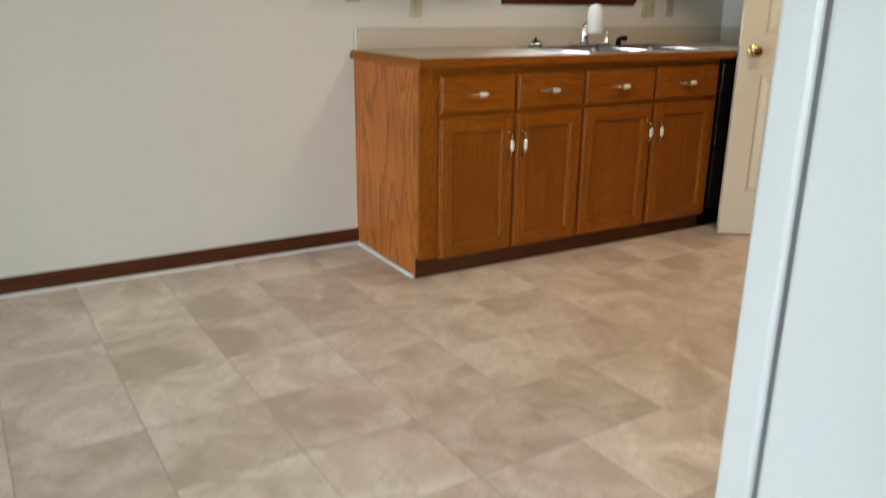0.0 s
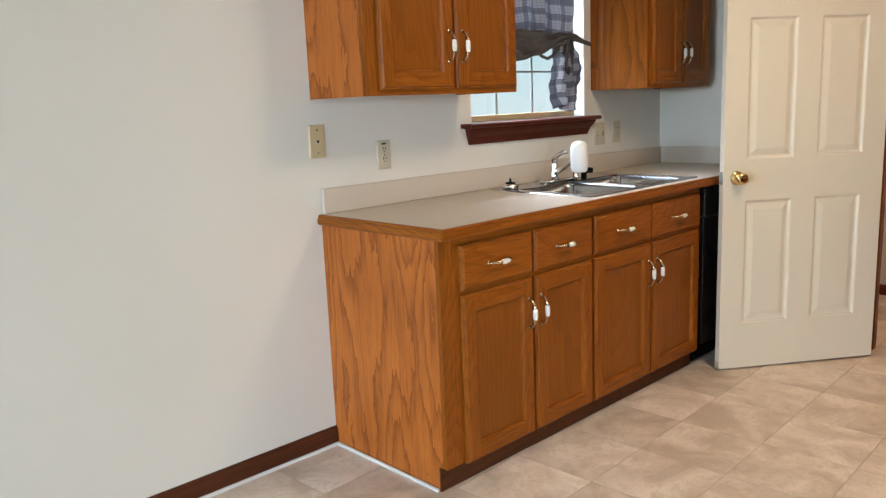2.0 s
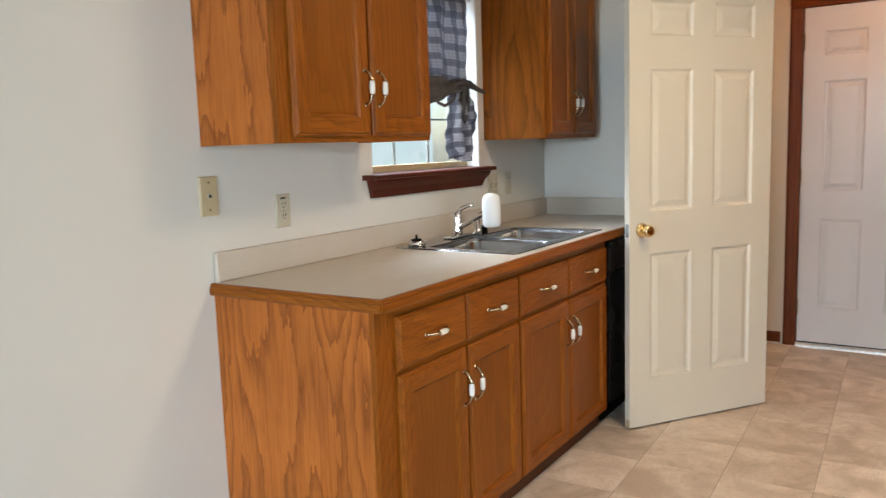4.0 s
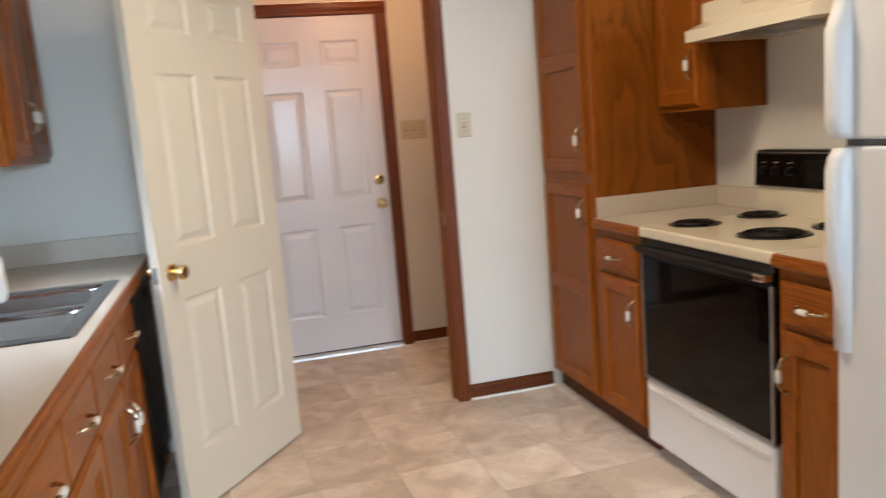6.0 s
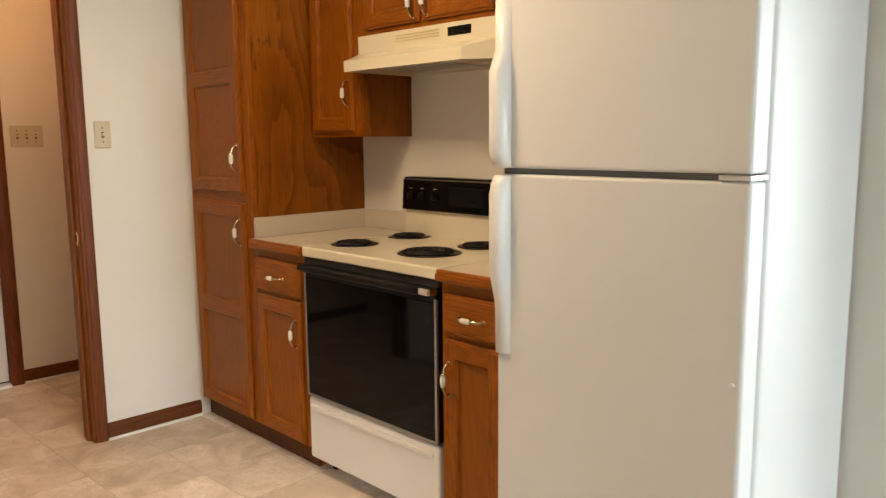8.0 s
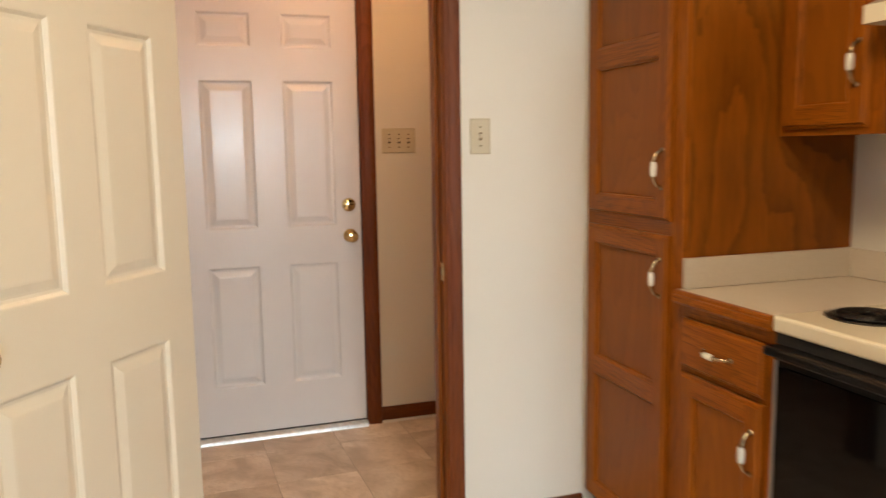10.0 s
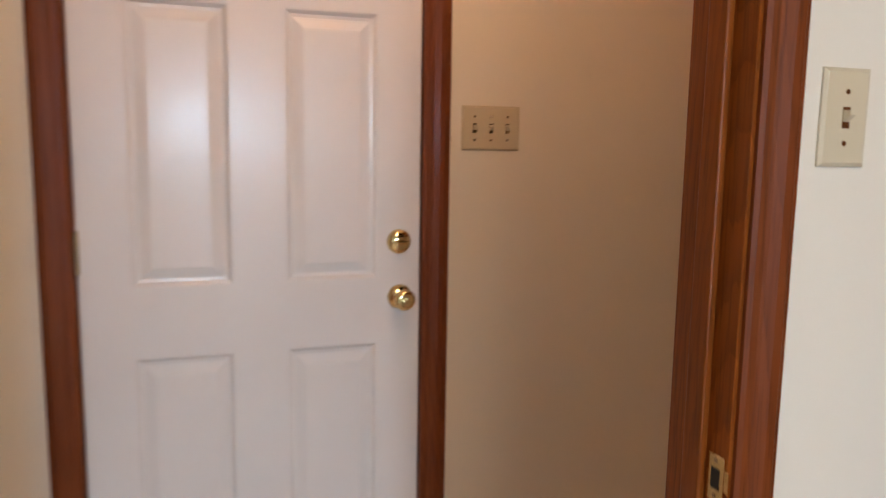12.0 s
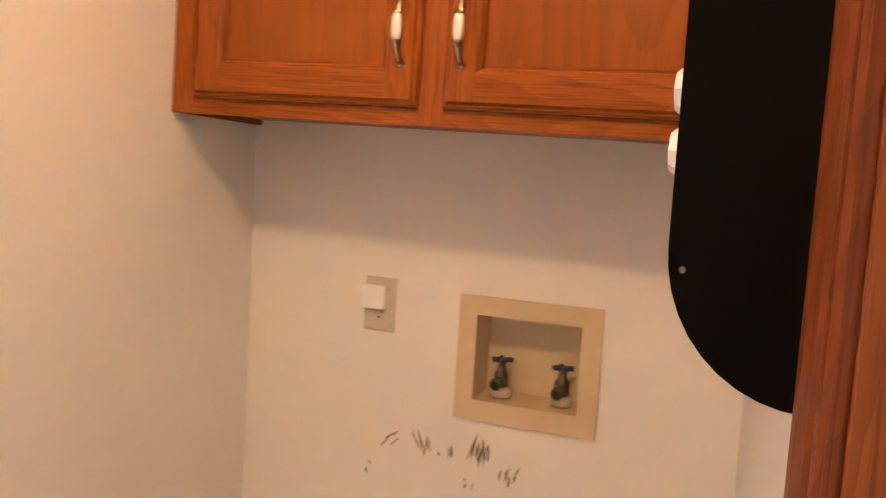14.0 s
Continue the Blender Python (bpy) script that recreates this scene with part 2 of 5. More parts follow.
def plaid():
    """Grey plaid cotton."""
    n = Nodes("grey_plaid_cotton", 0.85, spec=0.15)
    c = n.node("TexCoord")
    sep = n.node("SeparateXYZ")
    n.link(c.outputs["UV"], sep.inputs[0])

    def stripes(o, f, w):
        return n.math("LESS_THAN", n.math("FRACT", n.math("MULTIPLY", o, f)), w)
    a, b = stripes(sep.outputs[0], 14.0, 0.42), stripes(sep.outputs[1], 14.0, 0.42)
    a2, b2 = stripes(sep.outputs[0], 70.0, 0.25), stripes(sep.outputs[1], 70.0, 0.25)
    s = n.math("ADD", n.math("MULTIPLY", n.math("ADD", a, b), 0.40), n.math("MULTIPLY", n.math("ADD", a2, b2), 0.12))
    n.colour(n.ramp(s, [(0.0, (0.40, 0.41, 0.45)), (0.42, (0.125, 0.127, 0.15)), (1.0, (0.020, 0.020, 0.026))]))
    n.bump(n.noise(n.coords(), 500, 2), 0.3, 0.001)
    thin = n.node("BsdfTranslucent")
    thin.inputs["Color"].default_value = (0.42, 0.45, 0.52, 1)
    both = n.node("MixShader")
    both.inputs[0].default_value = 0.22
    n.link(n.b.outputs[0], both.inputs[1])
    n.link(thin.outputs[0], both.inputs[2])
    n.link(both.outputs[0], n.t.nodes["Material Output"].inputs["Surface"])
    return n.m


PLAID = plaid()
CHARCOAL = plain("charcoal_cotton", (0.125, 0.117, 0.117), 0.9, spec=0.1, vary=0.3, scale=14)
# grey-brown muntins, the dark of standing against daylight put into the colour
MUNT = plain("backlit_grey_muntin", (0.20, 0.21, 0.19), 0.5, vary=0.2, scale=30)


def backdrop_mat(name, top, mid, low, strength):
    n = Nodes(name, 1.0, spec=0.0)
    v = n.coords((1, 1, 1), False)
    sep = n.node("SeparateXYZ")
    n.link(v, sep.inputs[0])
    z = n.math("ADD", n.math("MULTIPLY", sep.outputs[2], 0.25), n.math("MULTIPLY", n.noise(v, 2.2, 4), 0.5))
    c = n.ramp(z, [(0.30, low), (0.50, mid), (0.78, top)])
    n.colour((0.0, 0.0, 0.0))
    n.link(c, n.b.inputs["Emission Color"])
    n.b.inputs["Emission Strength"].default_value = strength
    return n.m


OUTSIDE = backdrop_mat("daylight_outside", (0.62, 0.86, 0.90), (0.80, 0.95, 0.98), (0.16, 0.44, 0.33), 0.60)


# ---- mesh helpers ----


def finish(bm, name, mats, smooth=False):
    bmesh.ops.remove_doubles(bm, verts=bm.verts, dist=1e-5)
    bmesh.ops.recalc_face_normals(bm, faces=bm.faces)
    me = bpy.data.meshes.new(name)
    bm.to_mesh(me)
    bm.free()
    for m in (mats if isinstance(mats, (list, tuple)) else [mats]):
        me.materials.append(m)
    if smooth:
        for p in me.polygons:
            p.use_smooth = True
    return me


def part(name, bm, material, parent, label="", smooth=False):
    ob = new(name, finish(bm, name, material, smooth))
    ob.parent = parent
    return tagged(ob, label) if label else ob


def thing(name, label, category, m=None, group="", kind=""):
    ob = new(name)
    if m is not None:
        ob.matrix_world = m
    return tagged(ob, label, category, group, kind)


def solid(name, bm, material, label="", category="", kind="", m=None, smooth=False, group=""):
    ob = new(name, finish(bm, name, material, smooth))
    if m is not None:
        ob.matrix_world = m
    return tagged(ob, label, category, group, kind)


def bx(bm, x0, y0, z0, x1, y1, z1, bevel=0.0, mi=0, seg=1):
    """A box, its edges rounded by bevel."""
    g = bmesh.ops.create_cube(bm, size=1)
    for v in g["verts"]:
        v.co = ((v.co.x + .5) * (x1 - x0) + x0, (v.co.y + .5) * (y1 - y0) + y0, (v.co.z + .5) * (z1 - z0) + z0)
    fs = list({f for v in g["verts"] for f in v.link_faces})
    for f in fs:
        f.material_index = mi
    if bevel:
        es = list({e for v in g["verts"] for e in v.link_edges})
        bmesh.ops.bevel(bm, geom=es, offset=bevel, segments=seg, profile=0.5, affect="EDGES")
    return bm


def box(*a, **k):
    return bx(bmesh.new(), *a, **k)


def tube(bm, pts, radii, n=10, mi=0, flat=1.0):
    """A tube through points, its ends closed."""
    rings = []
    pts = [Vector(p) for p in pts]
    if isinstance(radii, (int, float)):
        radii = [radii] * len(pts)
    for k, p in enumerate(pts):
        d = (pts[min(k + 1, len(pts) - 1)] - pts[max(k - 1, 0)]).normalized()
        q = d.to_track_quat("Z", "X")
        rings.append([bm.verts.new(p + q @ Vector((radii[k] * math.cos(a), flat * radii[k] * math.sin(a), 0))) for a in [2 * math.pi * j / n for j in range(n)]])
    for a, b in zip(rings, rings[1:]):
        for j in range(n):
            bm.faces.new((a[j], a[(j + 1) % n], b[(j + 1) % n], b[j])).material_index = mi
    bm.faces.new(rings[0][::-1]).material_index = mi
    bm.faces.new(rings[-1]).material_index = mi
    return bm


def lathe(bm, prof, m=None, n=20, mi=0):
    """Turn a profile of (radius, height) round z, then move it by m."""
    m = m or Matrix()
    rings = [[bm.verts.new(m @ Vector((r * math.cos(2 * math.pi * j / n), r * math.sin(2 * math.pi * j / n), z))) for j in range(n)] for r, z in prof]
    for a, b in zip(rings, rings[1:]):
        for j in range(n):
            bm.faces.new((a[j], a[(j + 1) % n], b[(j + 1) % n], b[j])).material_index = mi
    bm.faces.new(rings[0][::-1]).material_index = mi
    bm.faces.new(rings[-1]).material_index = mi
    return bm


def prism(bm, poly, axis, a, b, mi=0):
    """Extrude a polygon of two coordinates along an axis from a to b."""
    def at(u, v, w):
        return {"x": (w, u, v), "y": (u, w, v), "z": (u, v, w)}[axis]
    r0 = [bm.verts.new(at(u, v, a)) for u, v in poly]
    r1 = [bm.verts.new(at(u, v, b)) for u, v in poly]
    n = len(poly)
    for k in range(n):
        bm.faces.new((r0[k], r0[(k + 1) % n], r1[(k + 1) % n], r1[k])).material_index = mi
    bm.faces.new(r0[::-1]).material_index = mi
    bm.faces.new(r1).material_index = mi
    return bm


def rings(bm, loops, mats=(0, 1), cap=True, cap_mat=0):
    """Nested rectangles (x0, z0, x1, z1, y) joined to a moulded face."""
    vs = [[bm.verts.new((x, y, z)) for x, z in ((x0, z0), (x1, z0), (x1, z1), (x0, z1))] for x0, z0, x1, z1, y in loops]
    for a, b in zip(vs, vs[1:]):
        for k in range(4):
            bm.faces.new((a[k], a[(k + 1) % 4], b[(k + 1) % 4], b[k])).material_index = mats[0] if k % 2 else mats[1]
    if cap:
        bm.faces.new(vs[-1]).material_index = cap_mat
    return vs


def panel_face(bm, w, h, t, cells, prof, edge, mats=(0, 1, 2), back=True):
    """A door leaf in x, z with its front at y = -t: routed edge, rails and stiles, and a moulded panel in each cell."""
    e = edge[-1][0] if edge else 0.0
    lo = [(0, 0, w, h, 0.0)] + [(i, i, w - i, h - i, -d) for i, d in edge] + ([] if edge else [(0, 0, w, h, -t)])
    vs = rings(bm, lo, mats[:2], cap=False)
    if back:
        bm.faces.new(vs[0][::-1]).material_index = mats[0]
    xs = sorted({e, w - e} | {c[0] for c in cells} | {c[2] for c in cells})
    zs = sorted({e, h - e} | {c[1] for c in cells} | {c[3] for c in cells})
    for i in range(len(xs) - 1):
        for j in range(len(zs) - 1):
            x0, x1, z0, z1 = xs[i], xs[i + 1], zs[j], zs[j + 1]
            hit = [c for c in cells if c[0] <= x0 + 1e-6 and c[2] >= x1 - 1e-6 and c[1] <= z0 + 1e-6 and c[3] >= z1 - 1e-6]
            if hit:
                rings(bm, [(x0 + a, z0 + a, x1 - a, z1 - a, -t + d) for a, d in prof], (mats[0], mats[1]), True, mats[2])
            else:
                f = bm.faces.new([bm.verts.new((x, -t, z)) for x, z in ((x0, z0), (x1, z0), (x1, z1), (x0, z1))])
                f.material_index = mats[0] if i in (0, len(xs) - 2) else mats[1]
    return bm


OAK_SET = [OAK_V, OAK_H, OAK_P]
EDGE = [(0.0, 0.009), (0.004, 0.0125), (0.0065, 0.0125), (0.011, 0.019)]
RECESS = [(0, 0), (0.0015, 0.0012), (0.0080, 0.0060), (0.0090, 0.0115), (0.0110, 0.0135), (0.0150, 0.0125)]


def pull(parent, x, y, z, upright=True):
    """Curved antique-brass pull with a porcelain grip, on a front that faces -y."""
    s = [(-0.052, 0, 0.0055), (-0.050, -0.010, 0.0045), (-0.041, -0.020, 0.0042), (-0.025, -0.026, 0.0058), (0, -0.028, 0.0045), (0.025, -0.026, 0.0058), (0.041, -0.020, 0.0042), (0.050, -0.010, 0.0045), (0.052, 0, 0.0055)]
    def at(u, v):
        return (x, y + v, z + u) if upright else (x + u, y + v, z)
    bm = tube(bmesh.new(), [at(u, v) for u, v, r in s], [r for u, v, r in s], 8)
    for sgn in (-1, 1):
        m = Matrix.Translation(at(sgn * 0.054, 0.0)) @ Matrix.Rotation(math.pi / 2, 4, "X")
        lathe(bm, [(0.0075, 0), (0.0075, 0.002), (0.004, 0.004)], m, 10)
        tube(bm, [at(sgn * 0.0205, -0.0275), at(sgn * 0.0235, -0.0275)], [0.0085, 0.0075], 10)
    part("handle", bm, BRONZE, parent, "curved antique brass pull", True)
    g = [(-0.021, 0.0065), (-0.017, 0.0080), (-0.008, 0.0094), (0.008, 0.0094), (0.017, 0.0080), (0.021, 0.0065)]
    part("handle_grip", tube(bmesh.new(), [at(u, -0.0275) for u, r in g], [r for u, r in g], 12), PORC, parent, "white porcelain grip", True)


def cabinet_door(parent, x, z, w, h, y=0.0, mids=(), handle=None, stile=0.056):
    """Frame-and-panel oak door; mids: heights of middle rails; handle: (x, z) within the door."""
    zz = [stile] + [v for m in mids for v in (m - stile / 2, m + stile / 2)] + [h - stile]
    cells = [(stile, a, w - stile, b) for a, b in zip(zz[::2], zz[1::2])]
    bm = panel_face(bmesh.new(), w, h, 0.019, cells, RECESS, EDGE)
    ob = part("door", bm, OAK_SET, parent, "oak frame-and-panel door")
    ob.location = (x, y - 0.0016, z)
    if handle:
        pull(ob, handle[0], -0.019, handle[1], True)
    return ob


def drawer_front(parent, x, z, w, h, y=0.0, handle=True):
    bm = panel_face(bmesh.new(), w, h, 0.019, [], RECESS, EDGE, (1, 1, 1))
    ob = part("drawer_front", bm, OAK_SET, parent, "oak drawer front with a routed edge")
    ob.location = (x, y - 0.0016, z)
    if handle:
        pull(ob, w / 2, -0.019, h / 2, False)
    return ob


def face_frame(parent, w, h, bars, rails, z0=0.0, t=0.019):
    """Upright bars (x0, x1) and level rails (z0, z1) of a cabinet's front, behind its doors, front at y = 0."""
    bm = bmesh.new()
    for a, b in bars:
        bx(bm, a, 0, z0, b, t, h, 0.0008, 0)
    for a, b in rails:
        bx(bm, bars[0][1], 0.0006, a, bars[-1][0], t, b, 0.0, 1)
    return part("face_frame", bm, [OAK_V, OAK_H], parent)
# ---- large structure ----


def wall_with_holes(name, axis, a0, a1, b0, b1, holes, material=WALL, height=HT):
    """A wall along x or y from a0 to a1, between faces b0 and b1, with holes (from, to, bottom, top)."""
    bm = bmesh.new()
    cuts = sorted({a0, a1} | {h[0] for h in holes} | {h[1] for h in holes})
    for c0, c1 in zip(cuts, cuts[1:]):
        hs = [h for h in holes if h[0] <= c0 + 1e-6 and h[1] >= c1 - 1e-6]
        spans = [(-0.002, height)] if not hs else [(-0.002, hs[0][2]), (hs[0][3], height)]
        for z0, z1 in spans:
            if z1 - z0 > 0.005:
                if axis == "x":
                    bx(bm, c0, b0, z0, c1, b1, z1)
                else:
                    bx(bm, b0, c0, z0, b1, c1, z1)
    return solid(name, bm, material, kind="structure")


SOP = (-0.55, 1.165)   # cased opening in the south wall
wall_with_holes("wall_north", "x", WX - 0.12, LX0, NY, NY + 0.13, [WIN])
wall_with_holes("wall_south", "x", WX - 0.12, LX1 + 0.12, SY - 0.12, SY, [(SOP[0], SOP[1], -0.01, 2.08), (4.525, 4.738, 0.900, 1.075)])
wall_with_holes("wall_east", "y", SY, NY, EX, LX0, [(OP0 - 0.02, OP1 + 0.02, -0.01, OPH + 0.02)])
wall_with_holes("wall_west", "y", -2.6, NY, WX - 0.12, WX, [(PAT[0], PAT[1], PAT[2], PAT[3])])
wall_with_holes("wall_laundry_east", "y", SY, LY1, LX1, LX1 + 0.12, [(1.283, 2.130, -0.01, 2.07)])
wall_with_holes("wall_laundry_north", "x", LX0, LX1 + 0.12, LY1, LY1 + 0.12, [])
wall_with_holes("wall_back_room_south", "x", WX - 0.12, 2.2, -2.6, -2.48, [(BW[0], BW[1], 0.25, 2.05)])
wall_with_holes("wall_back_room_east", "y", -2.6, SY - 0.12, 2.08, 2.2, [])
solid("ceiling", box(WX - 0.12, -2.6, HT, LX1 + 0.12, NY + 0.13, HT + 0.1), CEIL, kind="structure")

# grounds outside the window and the glazed door
solid("backdrop", box(-2.0, NY + 4.0, -1.5, 9.0, NY + 4.02, 5.5), OUTSIDE, kind="structure")

floor = solid("floor", box(WX - 0.12, -2.6, -0.12, LX1 + 0.12, NY + 0.13, -0.0012), GROUT, "beige stone-look vinyl floor in squares", "floor", "structure")


def baseboard(name, axis, a, b, face, sign, material):
    """Stained board with an eased top along a wall face, over a white bead of caulk on the floor."""
    t, h = 0.013, 0.076
    prof = [(face, 0.012), (face + sign * t, 0.012), (face + sign * t, h - 0.016), (face + sign * t * 0.55, h - 0.004), (face + sign * t * 0.3, h), (face, h)]
    root = thing(name, "", "", kind="structure")
    root.name = name
    part("board", prism(bmesh.new(), prof, axis, a, b), material, root)
    bead = [(face, 0.0), (face + sign * 0.019, 0.0), (face + sign * 0.016, 0.010), (face + sign * 0.006, 0.0125), (face, 0.0125)]
    part("caulk_bead", prism(bmesh.new(), bead, axis, a, b), CAULK, root, "white caulk bead")
    return root


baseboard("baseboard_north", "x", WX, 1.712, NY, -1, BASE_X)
baseboard("baseboard_east", "y", 0.775, 1.222, EX, -1, BASE_Y)
baseboard("baseboard_laundry", "y", SY, 1.231, LX1, -1, BASE_Y)
baseboard("baseboard_laundry_north", "y", 2.205, LY1, LX1, -1, BASE_Y)
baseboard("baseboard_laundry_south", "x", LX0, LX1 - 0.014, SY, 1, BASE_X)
baseboard("baseboard_west", "y", 2.06, NY - 0.014, WX, 1, BASE_Y)

CASE = [(0.0, 0.0), (0.0, 0.008), (0.006, 0.011), (0.016, 0.0115), (0.020, 0.014), (0.034, 0.0175), (0.046, 0.018), (0.050, 0.0145), (0.054, 0.0145), (0.057, 0.011), (0.057, 0.0)]


def casing(name, wall, plane, sign, a0, a1, top, width=0.057, mats=(RED_V, RED_Y), legs=(True, True)):
    """Moulded casing round an opening: wall "x" lies in a plane of constant x, "y" of constant y; the profile's thin edge is at the opening."""
    k = width / 0.057
    root = thing(name, "", "", kind="structure")
    for side, on in zip((-1, 1), legs):
        if not on:
            continue
        edge = a0 if side < 0 else a1
        poly = [(edge + side * u * k, plane + sign * d) for u, d in CASE]
        if wall == "x":
            poly = [(p, q) for q, p in poly]
        part("side_casing", prism(bmesh.new(), poly, "z", 0.0, top), mats[0], root)
    head = [(plane + sign * d, top + u * k) for u, d in CASE]
    ax = "y" if wall == "x" else "x"
    part("head_casing", prism(bmesh.new(), head, ax, a0 - width, a1 + width), mats[1], root)
    return root


casing("trim_kitchen_side", "x", EX, -1, OP0 - 0.005, OP1 + 0.005, OPH)
casing("trim_laundry_side", "x", LX0, 1, OP0 - 0.005, OP1 + 0.005, OPH)
casing("trim_entry", "x", LX1, -1, 1.301, 2.120, 2.060, 0.070)
casing("trim_south_opening", "y", SY, 1, SOP[0] + 0.015, SOP[1] - 0.015, 2.06, 0.06, (OAK_V, OAK_H))


def jambs(name, x0, x1, a0, a1, top, stop0, stop1, material, strike=True):
    """Jamb boards lining an opening in an x wall, with the door stop on them."""
    root = thing(name, "", "", kind="structure")
    part("side_jamb", box(x0, a0 - 0.019, 0, x1, a0, top, 0.001), material, root)
    part("side_jamb", box(x0, a1, 0, x1, a1 + 0.019, top, 0.001), material, root)
    part("head_jamb", box(x0, a0 - 0.019, top, x1, a1 + 0.019, top + 0.019, 0.001), material, root)
    part("stop", box(stop0, a0 - 0.001, 0, stop1, a0 + 0.011, top - 0.011, 0.003, 0, 2), material, root)
    part("stop", box(stop0, a1 - 0.011, 0, stop1, a1 + 0.001, top - 0.011, 0.003, 0, 2), material, root)
    part("stop", box(stop0, a0, top - 0.011, stop1, a1, top + 0.001, 0.003), material, root)
    if strike:
        bm = bx(bmesh.new(), x0 + 0.004, a0 - 0.0005, 0.885, x0 + 0.034, a0 + 0.0022, 0.945, 0.0006)
        bx(bm, x0 - 0.004, a0 - 0.0005, 0.903, x0 + 0.006, a0 + 0.0018, 0.930, 0.0006)
        sp = part("strike_plate", bm, BRASS, root, "worn brass strike plate")
        part("latch_hole", box(x0 + 0.012, a0 + 0.0015, 0.902, x0 + 0.027, a0 + 0.0028, 0.928), DARK, sp)
        for z in (0.893, 0.938):
            part("screw", lathe(bmesh.new(), [(0.0032, 0), (0.003, 0.001)], Matrix.Translation((x0 + 0.02, a0 + 0.002, z)) @ Matrix.Rotation(-math.pi / 2, 4, "X"), 8), BRONZE, sp)
    return root


jambs("frame_laundry_opening", EX - 0.002, LX0 + 0.001, OP0, OP1, OPH, 4.150, 4.185, JAMB_V)
jambs("frame_entry", LX1 + 0.004, LX1 + 0.124, 1.301, 2.117, 2.062, LX1 + 0.055, LX1 + 0.09, RED_V, strike=False)
bm = box(SOP[1] - 0.019, SY - 0.121, 0, SOP[1], SY + 0.001, 2.06, 0.001)
bx(bm, SOP[0], SY - 0.121, 0, SOP[0] + 0.019, SY + 0.001, 2.06, 0.001)
bx(bm, SOP[0], SY - 0.121, 2.06, SOP[1], SY + 0.001, 2.08, 0.001)
solid("frame_south_opening", bm, OAK_V, kind="structure")

# ---- window over the sink ----
x0, x1, z0, z1 = WIN
win = thing("window_sink", "white window with dark stained sill", "window", kind="structure")
bm = bmesh.new()
bx(bm, x0, NY + 0.001, z0 + 0.012, x0 + 0.010, NY + 0.129, z1, 0)
bx(bm, x1 - 0.010, NY + 0.001, z0 + 0.012, x1, NY + 0.129, z1, 0)
bx(bm, x0 + 0.010, NY + 0.001, z1 - 0.010, x1 - 0.010, NY + 0.129, z1, 0)
part("reveal", bm, REVEAL, win)
PY = NY + 0.085
bm = bmesh.new()
bx(bm, x0 + 0.010, PY - 0.02, z0 + 0.012, x1 - 0.010, PY + 0.03, z0 + 0.040, 0.003)
part("lower_sash_rail", bm, TAN, win, "tan varnished lower sash rail")
bm = bmesh.new()
bx(bm, x0 + 0.010, PY - 0.012, z0 + 0.040, x0 + 0.026, PY + 0.02, z1 - 0.010, 0.002)
bx(bm, x1 - 0.026, PY - 0.012, z0 + 0.040, x1 - 0.010, PY + 0.02, z1 - 0.010, 0.002)
bx(bm, x0 + 0.026, PY - 0.012, z1 - 0.035, x1 - 0.026, PY + 0.02, z1 - 0.010, 0.002)
bx(bm, x0 + 0.026, PY - 0.010, 1.615, x1 - 0.026, PY + 0.02, 1.650, 0.002)
part("sash_frame", bm, WHITEE, win)
for fx in (2.800, 3.062, 3.322):
    part("muntin", box(fx - 0.0045, PY - 0.004, z0 + 0.040, fx + 0.0045, PY + 0.006, z1 - 0.012, 0.002), MUNT, win)
for fz in (1.436, 1.835):
    part("muntin", box(x0 + 0.026, PY - 0.003, fz - 0.0045, x1 - 0.026, PY + 0.005, fz + 0.0045, 0.002), MUNT, win)
gl = part("pane", box(x0 + 0.012, PY + 0.008, z0 + 0.03, x1 - 0.012, PY + 0.012, z1 - 0.012), GLASS, win)
gl.visible_shadow = False
# stool with a rounded nose, and the coved apron under it
nose = [(NY + 0.10, 1.190), (NY - 0.058, 1.190), (NY - 0.066, 1.194), (NY - 0.068, 1.201), (NY - 0.064, 1.207), (NY - 0.056, 1.210), (NY + 0.10, 1.210)]
bm = prism(bmesh.new(), nose, "x", 2.47, 3.43)
stool = part("sill", bm, SILL, win, "dark mahogany stained sill")
bm = bmesh.new()
prof = [(NY - 0.0005, 1.118), (NY - 0.012, 1.118), (NY - 0.014, 1.130), (NY - 0.024, 1.150), (NY - 0.042, 1.170), (NY - 0.050, 1.182), (NY - 0.050, 1.190), (NY - 0.0005, 1.190)]
r0 = [bm.verts.new((2.495 + (1.19 - z) * 0.28, y, z)) for y, z in prof]
r1 = [bm.verts.new((3.405 - (1.19 - z) * 0.28, y, z)) for y, z in prof]
for k in range(len(prof)):
    bm.faces.new((r0[k], r0[(k + 1) % len(prof)], r1[(k + 1) % len(prof)], r1[k]))
bm.faces.new(r0[::-1])
bm.faces.new(r1)
part("apron", bm, SILL, win)


def cloth(bm, fn, nu, nv, uv=(1.0, 1.0), mi=0):
    """A sheet of cloth given by fn(u, v), with u and v from 0 to 1."""
    lay = bm.loops.layers.uv.verify()
    g = [[bm.verts.new(fn(i / nu, j / nv)) for j in range(nv + 1)] for i in range(nu + 1)]
    for i in range(nu):
        for j in range(nv):
            f = bm.faces.new((g[i][j], g[i + 1][j], g[i + 1][j + 1], g[i][j + 1]))
            f.smooth, f.material_index = True, mi
            for lp, (a, b) in zip(f.loops, ((i, j), (i + 1, j), (i + 1, j + 1), (i, j + 1))):
                lp[lay].uv = (a / nu * uv[0], b / nv * uv[1])
    return bm


